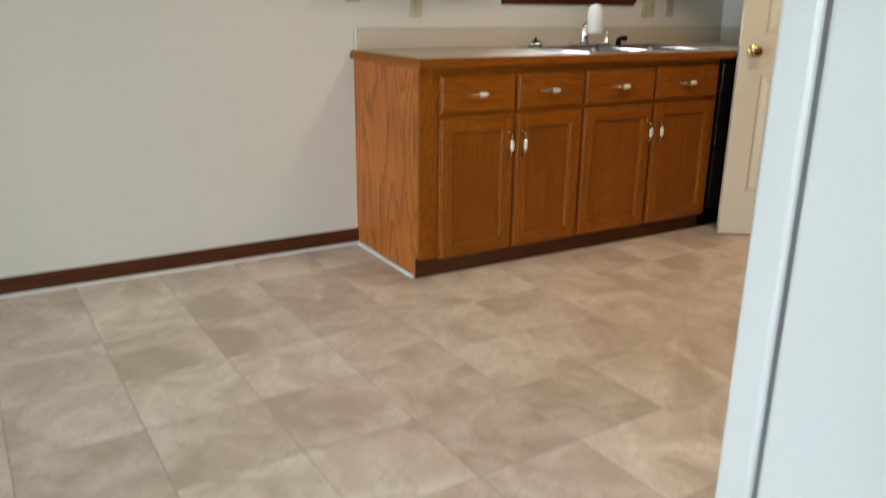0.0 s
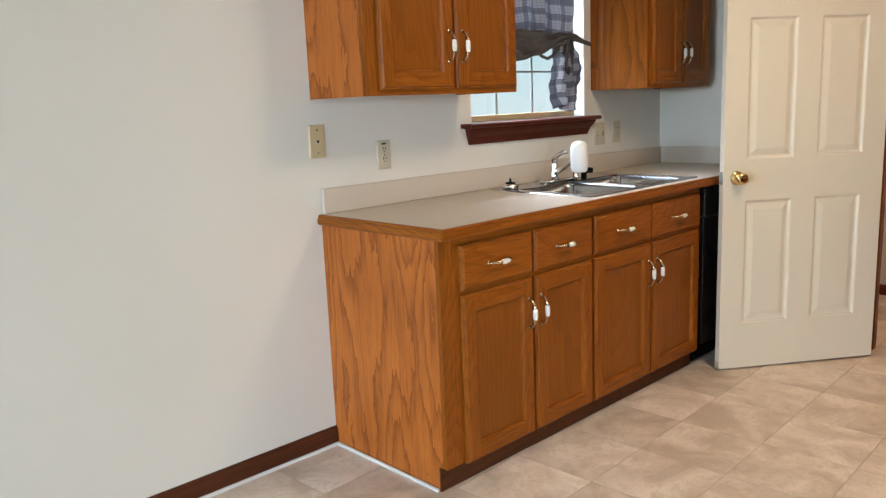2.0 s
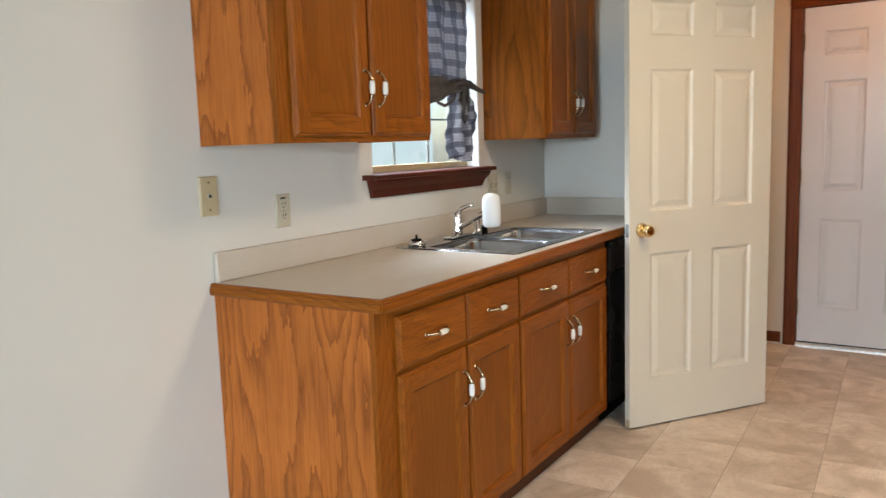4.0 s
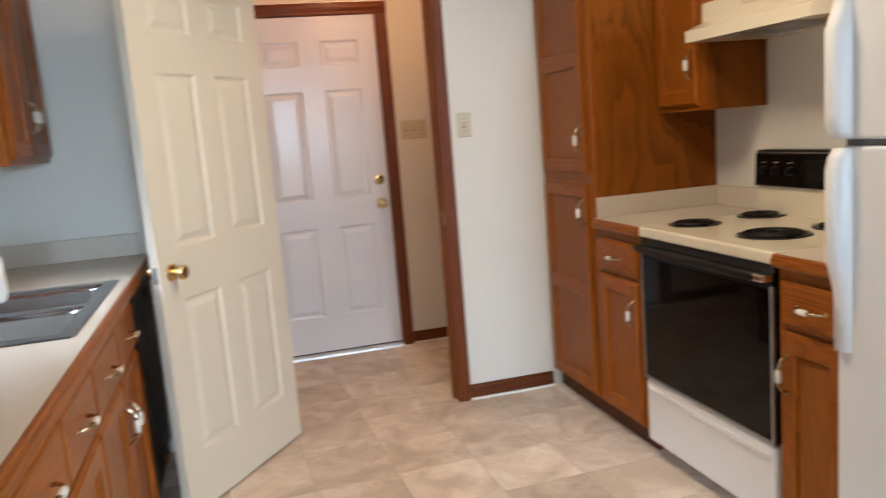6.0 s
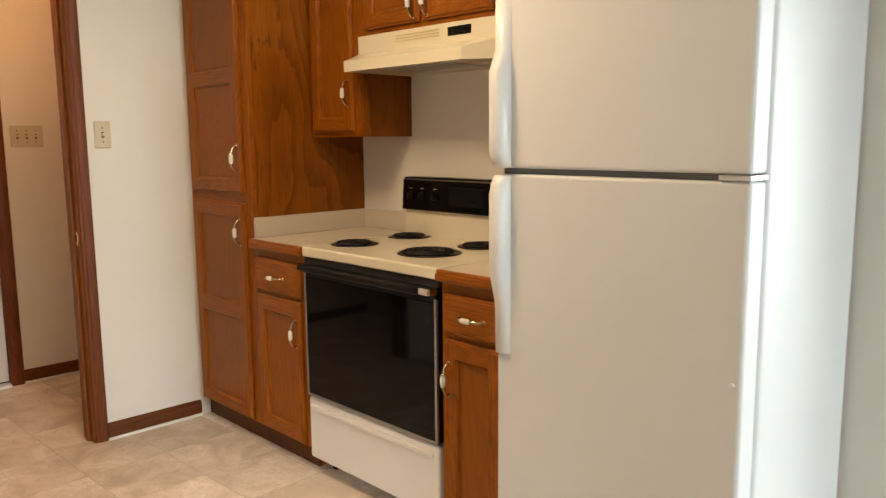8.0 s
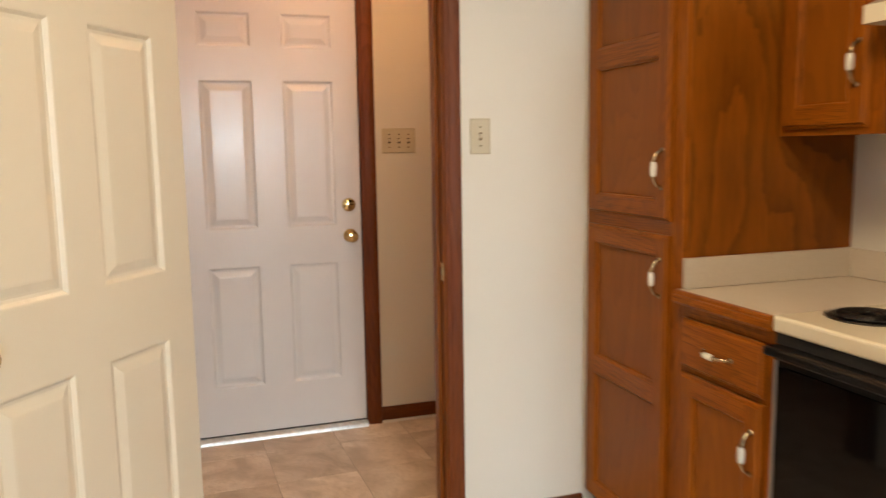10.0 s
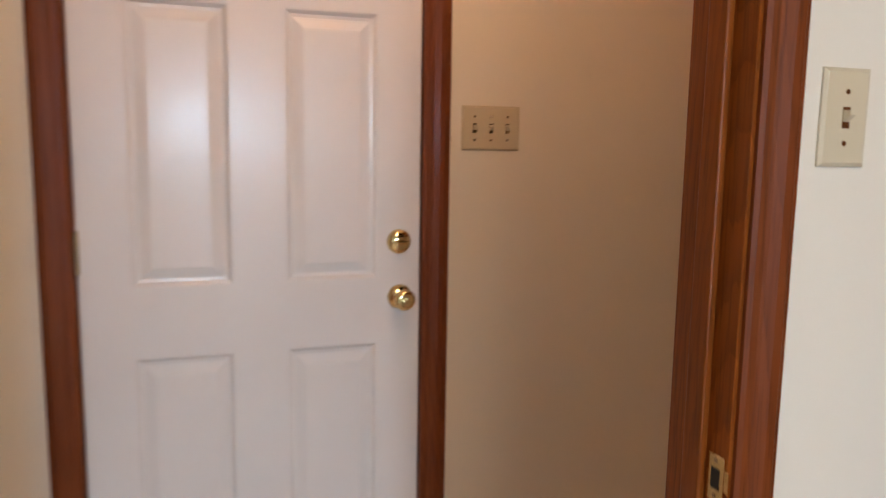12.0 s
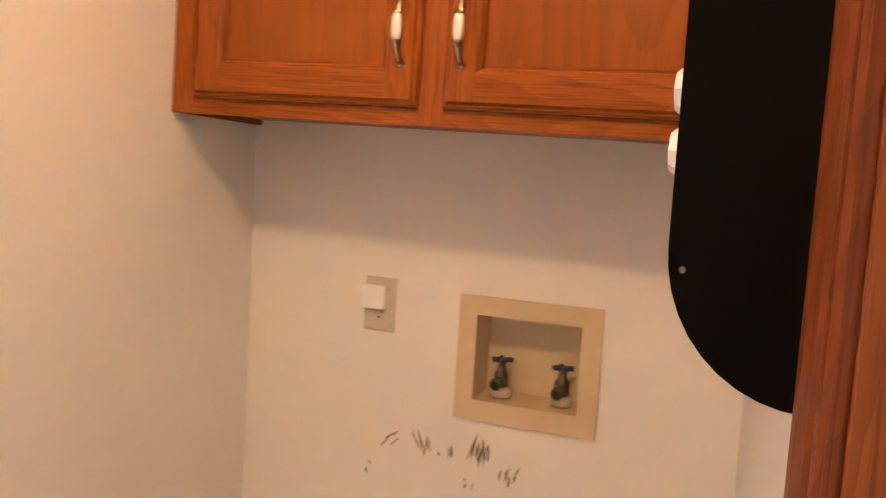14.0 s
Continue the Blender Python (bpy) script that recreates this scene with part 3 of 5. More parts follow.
def cloth_part(name, bm, mat, parent, label):
    me = bpy.data.meshes.new(name)
    bm.to_mesh(me)
    bm.free()
    me.materials.append(mat)
    ob = new(name, me)
    md = ob.modifiers.new("thickness", "SOLIDIFY")
    md.thickness = 0.002
    ob.parent = parent
    return tagged(ob, label)


cur = thing("curtain", "grey plaid tie-up curtain gathered over the sink window", "curtain")
CY = NY + 0.030


def valance(u, v):
    x = 2.56 + 0.79 * u
    fold = (0.012 + 0.012 * v) * math.sin(u * 33 + 2.5 * v + math.sin(u * 11)) + 0.008 * math.sin(u * 71 + 5 * v + 1) + 0.004 * math.sin(v * 22 + u * 9)
    z = 2.00 - v * (0.40 + 0.02 * math.sin(u * 9))
    pinch = 1 - 0.10 * v * v
    return (2.96 + (x - 2.96) * pinch + 0.01 * v * math.sin(u * 23), CY + fold * (1 - 0.3 * v) - 0.02 * v, z)


cloth_part("valance", cloth(bmesh.new(), valance, 90, 14, (0.79, 0.40)), PLAID, cur, "gathered grey plaid cloth")


def swag(u, v):
    x = 2.575 + 0.655 * u
    a = v * math.pi * 1.3 - 0.45
    mid = 1.588 - 0.040 * math.sin(math.pi * u) + 0.014 * u
    r = 0.060 + 0.006 * math.sin(math.pi * min(1, u * 1.1)) - 0.046 * u ** 3 + 0.007 * math.sin(u * 13 + 2 * v)
    w = v + 0.16 * (1 - u) * math.sin(u * 5 + 1)
    pleat = 0.013 * abs(math.sin(w * 13 + u * 2.2)) + 0.006 * math.sin(w * 31 - u * 7) + 0.004 * math.sin(u * 37 + w * 8)
    return (x + 0.010 * math.sin(v * 9 + u * 9), CY - 0.028 - 0.036 * math.sin(a) - pleat, mid + r * math.cos(a) + 0.005 * math.sin(u * 29 + v * 5))


cloth_part("swag", cloth(bmesh.new(), swag, 110, 44, (0.7, 0.25)), CHARCOAL, cur, "rolled charcoal cloth band")


def tail(u, v, x=3.200, w=0.090, bottom=1.262):
    top = 1.60
    z = top - v * (top - bottom - 0.030 * math.sin(u * 7) - 0.03 * (u - 0.4)) - 0.02 * math.sin(u * 5)
    half = w * (0.50 + 0.55 * math.sin(min(1, v * 1.3) * 1.57)) * (1 - 0.30 * max(0, v - 0.75) / 0.25)
    deep = 0.030 * math.sin(u * 15 + v * 2.4 + math.sin(v * 5)) + 0.012 * math.sin(u * 33 - v * 5) + 0.005 * math.sin(v * 31 + u * 6)
    return (x + (u - 0.5) * 2 * half + 0.020 * v + 0.008 * math.sin(u * 17 + 1), CY - 0.032 + deep, z)


cloth_part("tail", cloth(bmesh.new(), tail, 60, 24, (0.22, 0.36)), PLAID, cur, "hanging plaid tail")
cloth_part("tail", cloth(bmesh.new(), lambda u, v: tail(u, v, 2.665, 0.05, 1.37), 24, 18, (0.18, 0.26)), PLAID, cur, "hanging plaid tail")
bm = tube(bmesh.new(), [(3.215, CY - 0.05, 1.585), (3.26, CY - 0.062, 1.592), (3.31, CY - 0.068, 1.575), (3.375, CY - 0.070, 1.562)], [0.022, 0.018, 0.012, 0.010], 10, flat=0.45)
tube(bm, [(3.20, CY - 0.058, 1.60), (3.17, CY - 0.066, 1.56), (3.16, CY - 0.066, 1.52), (3.185, CY - 0.062, 1.49)], [0.018, 0.016, 0.014, 0.008], 10, flat=0.5)
loop = [(3.205, 1.585), (3.170, 1.545), (3.158, 1.49), (3.172, 1.44), (3.200, 1.425), (3.222, 1.455), (3.226, 1.51), (3.214, 1.575)]
tube(bm, [(a, CY - 0.070 - 0.012 * math.sin(k), c) for k, (a, c) in enumerate(loop)], [0.012, 0.015, 0.016, 0.015, 0.014, 0.015, 0.014, 0.012], 10, flat=0.4)
part("knot", bm, CHARCOAL, cur, "charcoal knot", True)
bm = tube(bmesh.new(), [(2.99, CY - 0.03, 1.535), (3.02, CY - 0.036, 1.505), (3.07, CY - 0.038, 1.492), (3.13, CY - 0.04, 1.515), (3.18, CY - 0.05, 1.56)], 0.008, 8, flat=0.4)
part("tie_loop", bm, CHARCOAL, cur, "looped tie", True)
part("rod", tube(bmesh.new(), [(2.532, CY, 1.99), (3.383, CY, 1.99)], 0.006, 8), WHITEE, cur, "white curtain rod")

# ---- patio door in the west wall ----
pat = thing("door_patio", "white framed glazed patio door", "door", kind="structure")
a0, a1, b0, b1 = PAT
bm = bmesh.new()
for p, q in ((a0, a0 + 0.05), (a1 - 0.05, a1)):
    bx(bm, WX - 0.05, p, b0, WX - 0.01, q, b1, 0.002)
for p, q in ((b0, b0 + 0.05), (b1 - 0.05, b1), ((b0 + b1) / 2 - 0.025, (b0 + b1) / 2 + 0.025)):
    bx(bm, WX - 0.049, a0 + 0.05, p, WX - 0.011, a1 - 0.05, q, 0.002)
for k in (1, 2):
    y = a0 + 0.05 + (a1 - a0 - 0.10) * k / 3
    bx(bm, WX - 0.040, y - 0.008, b0 + 0.05, WX - 0.02, y + 0.008, b1 - 0.05)
part("frame", bm, WHITEE, pat)
sw = thing("window_back_room", "white framed window", "window", kind="structure")
bm = bmesh.new()
BM = (BW[0] + BW[1]) / 2
for p, q in ((BW[0], BW[0] + 0.05), (BM - 0.025, BM + 0.025), (BW[1] - 0.05, BW[1])):
    bx(bm, p, -2.53, 0.25, q, -2.49, 2.05, 0.002)
for p, q in ((0.25, 0.30), (2.0, 2.05)):
    bx(bm, BW[0] + 0.05, -2.529, p, BM - 0.025, -2.491, q, 0.002)
    bx(bm, BM + 0.025, -2.529, p, BW[1] - 0.05, -2.491, q, 0.002)
part("frame", bm, WHITEE, sw)

# ---- doors ----
PANEL6 = [(0, 0), (0.004, 0.001), (0.012, 0.009), (0.020, 0.010), (0.026, 0.0085), (0.045, 0.002), (0.050, 0.0015)]


def six_panel(w, h, stile, mid, rows):
    pw = (w - 2 * stile - mid) / 2
    return [(x, a, x + pw, b) for x in (stile, stile + pw + mid) for a, b in rows]


def knob(parent, x, z, y, material=BRASS, keyed=False):
    """Turned door knob on its rose, standing out towards -y."""
    m = Matrix.Translation((x, y, z)) @ Matrix.Rotation(math.pi / 2, 4, "X")
    part("rose", lathe(bmesh.new(), [(0.033, 0), (0.032, 0.004), (0.026, 0.009), (0.015, 0.011), (0.012, 0.013)], m, 24), material, parent, smooth=True)
    kb = part("knob", lathe(bmesh.new(), [(0.011, 0.010), (0.0105, 0.026), (0.016, 0.032), (0.0255, 0.040), (0.0275, 0.050), (0.024, 0.058), (0.014, 0.0615), (0.011, 0.0605), (0.009, 0.061)], m, 28), material, parent, smooth=True)
    if keyed:
        part("turn_button", lathe(bmesh.new(), [(0.007, 0.058), (0.007, 0.066), (0.005, 0.067)], m, 12), material, kb, smooth=True)


# kitchen door, standing open into the room
F, H = Vector((3.390, 2.530)), Vector((4.040, 2.070))
ang = math.degrees(math.atan2((H - F).y, (H - F).x))
DW, DH = (H - F).length, 2.020
kd = thing("open_door", "open white six-panel interior door with brass knob", "door", pose(F.x, F.y, 0.010, 0, 0, ang))
rows = [(0.215, 0.800), (0.985, 1.610), (1.745, 1.900)]
cells = six_panel(DW, DH, 0.108, 0.112, rows)
leaf = bmesh.new()
panel_face(leaf, DW, DH, 0.0175, cells, PANEL6, [], (0, 0, 0), back=False)
back = bmesh.new()
panel_face(back, DW, DH, 0.0175, cells, PANEL6, [], (0, 0, 0), back=False)
for v in back.verts:
    v.co = (v.co.x, -v.co.y, v.co.z)
tmp = bpy.data.meshes.new("tmp")
back.to_mesh(tmp)
back.free()
leaf.from_mesh(tmp)
bpy.data.meshes.remove(tmp)
for v in leaf.verts:
    v.co.y += 0.0175
lf = part("leaf", leaf, DOORP, kd)
knob(kd, 0.066, 0.905, 0.0)
m = Matrix.Translation((0.066, 0.035, 0.905)) @ Matrix.Rotation(-math.pi / 2, 4, "X")
part("knob", lathe(bmesh.new(), [(0.033, 0), (0.026, 0.009), (0.012, 0.013), (0.0105, 0.026), (0.0255, 0.040), (0.0275, 0.050), (0.014, 0.0615)], m, 24), BRASS, kd, smooth=True)
lp = part("latch_plate", box(-0.0015, 0.006, 0.876, 0.0005, 0.029, 0.934, 0.0004), GREYM, kd, "metal latch plate")
part("latch_bolt", box(-0.011, 0.011, 0.893, -0.001, 0.024, 0.917, 0.003), GREYM, lp)
part("corner_patch", box(-0.0012, 0.001, 0.0, 0.012, 0.030, 0.035, 0.0005), ALMOND, kd, "chipped bare bottom corner")
for z in (0.20, 1.0, 1.80):
    part("hinge", tube(bmesh.new(), [(DW + 0.006, 0.036, z - 0.045), (DW + 0.006, 0.036, z + 0.045)], 0.006, 10), BRASS, kd, "brass hinge knuckle")

# entry door, closed
ed = thing("entry_door", "closed glossy white six-panel steel door with brass locks", "door", pose(LX1 + 0.050, 2.114, 0.028, 0, 0, -90))
EW, EH = 0.810, 2.030
rows = [(0.217, 0.775), (0.942, 1.600), (1.740, 1.890)]
cells = six_panel(EW, EH, 0.112, 0.128, rows)
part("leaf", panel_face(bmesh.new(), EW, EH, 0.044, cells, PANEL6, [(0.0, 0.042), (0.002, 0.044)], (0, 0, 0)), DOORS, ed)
knob(ed, 0.757, 0.892, -0.044, keyed=True)
m = Matrix.Translation((0.753, -0.044, 1.037)) @ Matrix.Rotation(math.pi / 2, 4, "X")
db = part("deadbolt", lathe(bmesh.new(), [(0.032, 0), (0.032, 0.006), (0.028, 0.013), (0.022, 0.017), (0.006, 0.018)], m, 28), BRASS, ed, smooth=True)
part("thumb_turn", box(0.736, -0.076, 1.0325, 0.770, -0.060, 1.0415, 0.004, 0, 2), BRASS, db)
for z in (0.22, 1.03, 1.83):
    part("hinge", tube(bmesh.new(), [(0.000, -0.049, z - 0.05), (0.000, -0.049, z + 0.05)], 0.0065, 10), BRONZE, ed, "dark hinge knuckle")
th = thing("threshold", "dirty aluminium threshold under the entry door", "threshold")
part("sill_plate", prism(bmesh.new(), [(LX1 - 0.036, 0.0), (LX1 - 0.033, 0.012), (LX1 - 0.027, 0.017), (LX1 + 0.002, 0.021), (LX1 + 0.10, 0.022), (LX1 + 0.10, 0.0)], "y", 1.303, 2.115), ALUM, th)
part("sweep", box(LX1 + 0.008, 1.304, 0.018, LX1 + 0.020, 2.113, 0.034, 0.002), DARK, th, "black rubber door sweep")

# ---- base cabinets under the window ----
CT = 0.914
CF = 2.650           # face-frame plane


def base_cabinet(label, m, w, depth, fronts, bars, drawers_z, door_z, toe=0.09, group="", inside=None):
    """fronts: (x, width, handle side -1 or 1). Local front at y = 0, faces -y."""
    root = thing("base_cabinet", label, "cabinet", m, group)
    h = CT - 0.038
    bm = bmesh.new()
    bx(bm, 0.012, 0.019, toe, w - 0.012, depth, inside or h)
    part("carcass", bm, OAK_PLY2, root)
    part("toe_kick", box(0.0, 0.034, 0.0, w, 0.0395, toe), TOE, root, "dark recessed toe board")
    side = [(0.0186, toe), (0.040, toe), (0.040, 0.0), (depth, 0.0), (depth, h), (0.0186, h)]
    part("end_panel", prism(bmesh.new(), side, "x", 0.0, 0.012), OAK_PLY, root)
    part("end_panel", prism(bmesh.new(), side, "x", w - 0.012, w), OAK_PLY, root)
    dz0, dz1 = drawers_z
    oz0, oz1 = door_z
    ob = face_frame(root, w, h, bars, [(toe, oz0 + 0.008), (oz1 - 0.008, dz0 + 0.008), (dz1 - 0.008, h)], toe)
    ob.location.y = -0.0005
    for x, fw, side in fronts:
        drawer_front(root, x, dz0, fw, dz1 - dz0)
        hx = fw - 0.028 if side > 0 else 0.028
        cabinet_door(root, x, oz0, fw, oz1 - oz0, 0.0, (), (hx, oz1 - oz0 - 0.128))
    return root


A0, A1, B1 = 1.712, 2.532, 3.402
DEP = NY - CF
base_cabinet("honey oak base cabinet with two drawers over two doors", pose(A0, CF, 0), A1 - A0, DEP,
             [(1.797 - A0, 0.362, 1), (2.172 - A0, 0.352, -1)], [(0, 0.088), (2.155 - A0, 2.176 - A0), (A1 - A0 - 0.013, A1 - A0)], (0.692, 0.846), (0.086, 0.676), group="base cabinets")
base_cabinet("honey oak sink base cabinet with two false drawers over two doors", pose(A1, CF, 0), B1 - A1, DEP,
             [(2.542 - A1, 0.415, 1), (2.970 - A1, 0.408, -1)], [(0, 0.014), (2.953 - A1, 2.974 - A1), (B1 - A1 - 0.028, B1 - A1)], (0.692, 0.846), (0.086, 0.676), group="base cabinets", inside=0.70)
tr = solid("trim_caulk_cabinet_end", box(A0 - 0.014, CF + 0.040, 0.0, A0 - 0.0005, NY - 0.02, 0.013, 0.004), CAULK, kind="structure")

dw = thing("dishwasher", "black dishwasher under the counter", "dishwasher", pose(3.404, CF, 0))
part("tub", box(0.0, 0.02, 0.02, 0.598, 0.60, 0.868), BLACKM, dw)
part("door_front", box(0.003, -0.022, 0.11, 0.595, 0.019, 0.722, 0.004, 0, 2), BLACKD, dw, "black dishwasher door")
part("control_panel", box(0.003, -0.026, 0.728, 0.595, 0.019, 0.866, 0.006, 0, 2), BLACKD, dw)
part("kick_plate", box(0.005, 0.045, 0.002, 0.593, 0.06, 0.10), BLACKM, dw)
part("latch", box(0.25, -0.036, 0.80, 0.35, -0.025, 0.825, 0.004), BLACKP, dw)
fl = solid("filler_strip", box(4.004, CF, 0.0, EX - 0.001, CF + 0.019, 0.876, 0.001), OAK_V, "narrow oak filler strip beside the dishwasher", "filler strip")

# ---- counters ----


def edge_profile(y, s, top):
    """Oak edge band of a counter: bullnose over a small cove; s is the way outwards."""
    return [(y, top - 0.0005), (y + s * 0.010, top - 0.0005), (y + s * 0.014, top - 0.004), (y + s * 0.014, top - 0.011), (y + s * 0.019, top - 0.013), (y + s * 0.020, top - 0.030), (y + s * 0.015, top - 0.038), (y, top - 0.038)]


def counter_north():
    root = thing("countertop", "beige laminate countertop with an oak edge and sink", "countertop")
    xa, xb, ya, yb = 1.712, EX - 0.002, 2.626, NY - 0.0015
    sx0, sx1, sy0, sy1 = 2.605, 3.385, 2.69, 3.17
    bm = bmesh.new()
    for r in ((xa, ya, sx0, yb), (sx1, ya, xb, yb), (sx0, ya, sx1, sy0), (sx0, sy1, sx1, yb)):
        bx(bm, r[0], r[1], CT - 0.036, r[2], r[3], CT)
    part("top", bm, LAM, root)
    part("front_edge", prism(bmesh.new(), edge_profile(ya, -1, CT), "x", xa - 0.012, xb), OAK_H, root, "routed oak front edge")
    poly = edge_profile(xa, -1, CT)
    part("end_edge", prism(bmesh.new(), poly, "y", ya - 0.012, yb), OAK_HY, root, "routed oak end edge")
    part("backsplash", box(xa + 0.004, NY - 0.0195, CT + 0.0005, xb, NY - 0.0015, 1.008, 0.002), LAM, root)
    part("side_splash", box(EX - 0.0205, ya + 0.03, CT + 0.0005, EX - 0.0025, NY - 0.020, 1.008, 0.002), LAM, root)
    return root


counter_north()


def sink():
    root = thing("sink", "double-bowl stainless steel drop-in sink", "sink")
    X0, X1, Y0, Y1 = 2.575, 3.410, 2.668, 3.205
    z = CT + 0.0045
    bowls = [(2.625, 2.705, 2.975, 3.085), (3.010, 2.705, 3.360, 3.085)]
    bm = bmesh.new()
    ys = [Y0, bowls[0][1], bowls[0][3], Y1]
    xs = [X0, bowls[0][0], bowls[0][2], bowls[1][0], bowls[1][2], X1]
    for i in range(5):
        for j in range(3):
            if j == 1 and i in (1, 3):
                continue
            bm.faces.new([bm.verts.new((x, y, z)) for x, y in ((xs[i], ys[j]), (xs[i + 1], ys[j]), (xs[i + 1], ys[j + 1]), (xs[i], ys[j + 1]))])
    # turned-down rim
    for (xa, ya), (xb, yb) in (((X0, Y0), (X1, Y0)), ((X1, Y0), (X1, Y1)), ((X1, Y1), (X0, Y1)), ((X0, Y1), (X0, Y0))):
        ox = 0.006 if xa == xb == X1 else -0.006 if xa == xb == X0 else 0
        oy = 0.006 if ya == yb == Y1 else -0.006 if ya == yb == Y0 else 0
        bm.faces.new([bm.verts.new(p) for p in ((xa, ya, z), (xb, yb, z), (xb + ox, yb + oy, CT + 0.0005), (xa + ox, ya + oy, CT + 0.0005))])
    part("rim", bm, STEEL, root)
    for xa, ya, xb, yb in bowls:
        bm = bmesh.new()
        prev = None
        for inset, dz in ((0.0, 0.0), (0.004, -0.008), (0.008, -0.02), (0.018, -0.14), (0.030, -0.162), (0.055, -0.170)):
            r = max(0.002, 0.045 - inset * 0.2) if dz else 0.002
            pts = []
            for cx, cy, a0_ in ((xb - inset - r, yb - inset - r, 0), (xa + inset + r, yb - inset - r, 90), (xa + inset + r, ya + inset + r, 180), (xb - inset - r, ya + inset + r, 270)):
                for q in range(5):
                    a = radians(a0_ + q * 22.5)
                    pts.append(bm.verts.new((cx + r * math.cos(a), cy + r * math.sin(a), z + dz)))
            if prev:
                n = len(pts)
                for k in range(n):
                    bm.faces.new((prev[k], prev[(k + 1) % n], pts[(k + 1) % n], pts[k]))
            prev = pts
        bm.faces.new(prev)
        b = part("bowl", bm, STEEL, root, smooth=True)
        part("drain", lathe(bmesh.new(), [(0.042, 0), (0.040, 0.003), (0.03, 0.001), (0.012, 0.002)], Matrix.Translation(((xa + xb) / 2, (ya + yb) / 2 + 0.02, z - 0.170)), 20), CHROME, b, smooth=True)
    return root


sink()
ZS = CT + 0.0048
fa = thing("faucet", "chrome single-lever kitchen faucet", "faucet")
bm = bx(bmesh.new(), 2.86, 3.118, ZS, 3.10, 3.168, ZS + 0.012, 0.005, 0, 2)
part("base_plate", bm, CHROME, fa)
bm = lathe(bmesh.new(), [(0.024, 0), (0.022, 0.02), (0.019, 0.05), (0.020, 0.075), (0.016, 0.092), (0.006, 0.098)], Matrix.Translation((2.945, 3.143, ZS + 0.011)), 20)
part("body", bm, CHROME, fa, smooth=True)
part("spout", tube(bmesh.new(), [(2.942, 3.135, ZS + 0.040), (2.925, 3.090, ZS + 0.062), (2.885, 3.005, ZS + 0.098), (2.848, 2.940, ZS + 0.122), (2.832, 2.915, ZS + 0.120)], [0.014, 0.0135, 0.012, 0.0115, 0.012], 12), CHROME, fa, smooth=True)
part("lever", tube(bmesh.new(), [(2.945, 3.143, ZS + 0.105), (2.945, 3.118, ZS + 0.126), (2.935, 3.080, ZS + 0.140), (2.930, 3.055, ZS + 0.142)], [0.013, 0.009, 0.007, 0.008], 10, flat=0.7), CHROME, fa, smooth=True)
ft = thing("water_filter", "white capsule water filter clipped to the faucet spout", "water filter")
part("housing", lathe(bmesh.new(), [(0.006, -0.067), (0.027, -0.066), (0.034, -0.060), (0.037, -0.047), (0.037, 0.036), (0.033, 0.052), (0.022, 0.064), (0.004, 0.068)], Matrix.Translation((2.788, 2.885, 1.054)), 28), WHITEP, ft, smooth=True)
part("clip", tube(bmesh.new(), [(2.832, 2.915, ZS + 0.094), (2.832, 2.915, ZS + 0.136)], 0.016, 12), WHITEP, ft, smooth=True)
part("outlet_spout", lathe(bmesh.new(), [(0.011, 0), (0.011, 0.030), (0.008, 0.032)], Matrix.Translation((2.832, 2.915, ZS + 0.066)), 16), CHROME, ft, smooth=True)
part("connector", tube(bmesh.new(), [(2.846, 2.924, ZS + 0.100), (2.838, 2.919, ZS + 0.100), (2.800, 2.892, ZS + 0.100)], [0.016, 0.024, 0.026], 14), WHITEP, ft, smooth=True)
sp = thing("sink_sprayer", "black and chrome side sprayer beside the faucet", "sprayer")
part("collar", lathe(bmesh.new(), [(0.021, 0), (0.019, 0.006), (0.015, 0.010), (0.015, 0.052), (0.012, 0.058), (0.003, 0.060)], Matrix.Translation((3.072, 3.118, ZS + 0.011)), 16), CHROME, sp, smooth=True)
part("head", tube(bmesh.new(), [(3.178, 3.143, ZS - 0.001), (3.180, 3.143, ZS + 0.024), (3.190, 3.135, ZS + 0.034), (3.215, 3.120, ZS + 0.032)], [0.015, 0.015, 0.015, 0.014], 12), BLACKP, sp, smooth=True)
ss = thing("sink_strainer", "chrome sink strainer basket lying on the sink deck", "strainer")
part("basket", lathe(bmesh.new(), [(0.030, 0), (0.037, 0.004), (0.036, 0.018), (0.029, 0.022), (0.010, 0.020)], Matrix.Translation((2.640, 3.150, ZS)), 20), CHROME, ss, smooth=True)
part("rubber_stopper", lathe(bmesh.new(), [(0.022, 0.021), (0.022, 0.028), (0.006, 0.030), (0.004, 0.045), (0.002, 0.046)], Matrix.Translation((2.640, 3.150, ZS)), 16), BLACKP, ss, smooth=True)

# ---- wall cabinets ----


def wall_cabinet(label, m, w, h, depth, doors, bars, end=OAK_PLY, group="wall cabinets"):
    """doors: (x, z, width, height, handle x in door or None, handle z). Local front at y = 0, bottom at z = 0."""
    root = thing("wall_cabinet", label, "cabinet", m, group)
    part("carcass", box(0.012, 0.019, 0.006, w - 0.012, depth, h - 0.002), OAK_PLY2, root)
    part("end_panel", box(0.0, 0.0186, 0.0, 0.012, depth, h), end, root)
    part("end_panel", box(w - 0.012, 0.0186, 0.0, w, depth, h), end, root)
    ob = face_frame(root, h, h, bars, [(0.0, 0.036), (h - 0.036, h)])
    ob.location.y = -0.0006
    for x, z, dw_, dh, hx, hz in doors:
        cabinet_door(root, x, z, dw_, dh, 0.0, (), None if hx is None else (hx, hz))
    return root


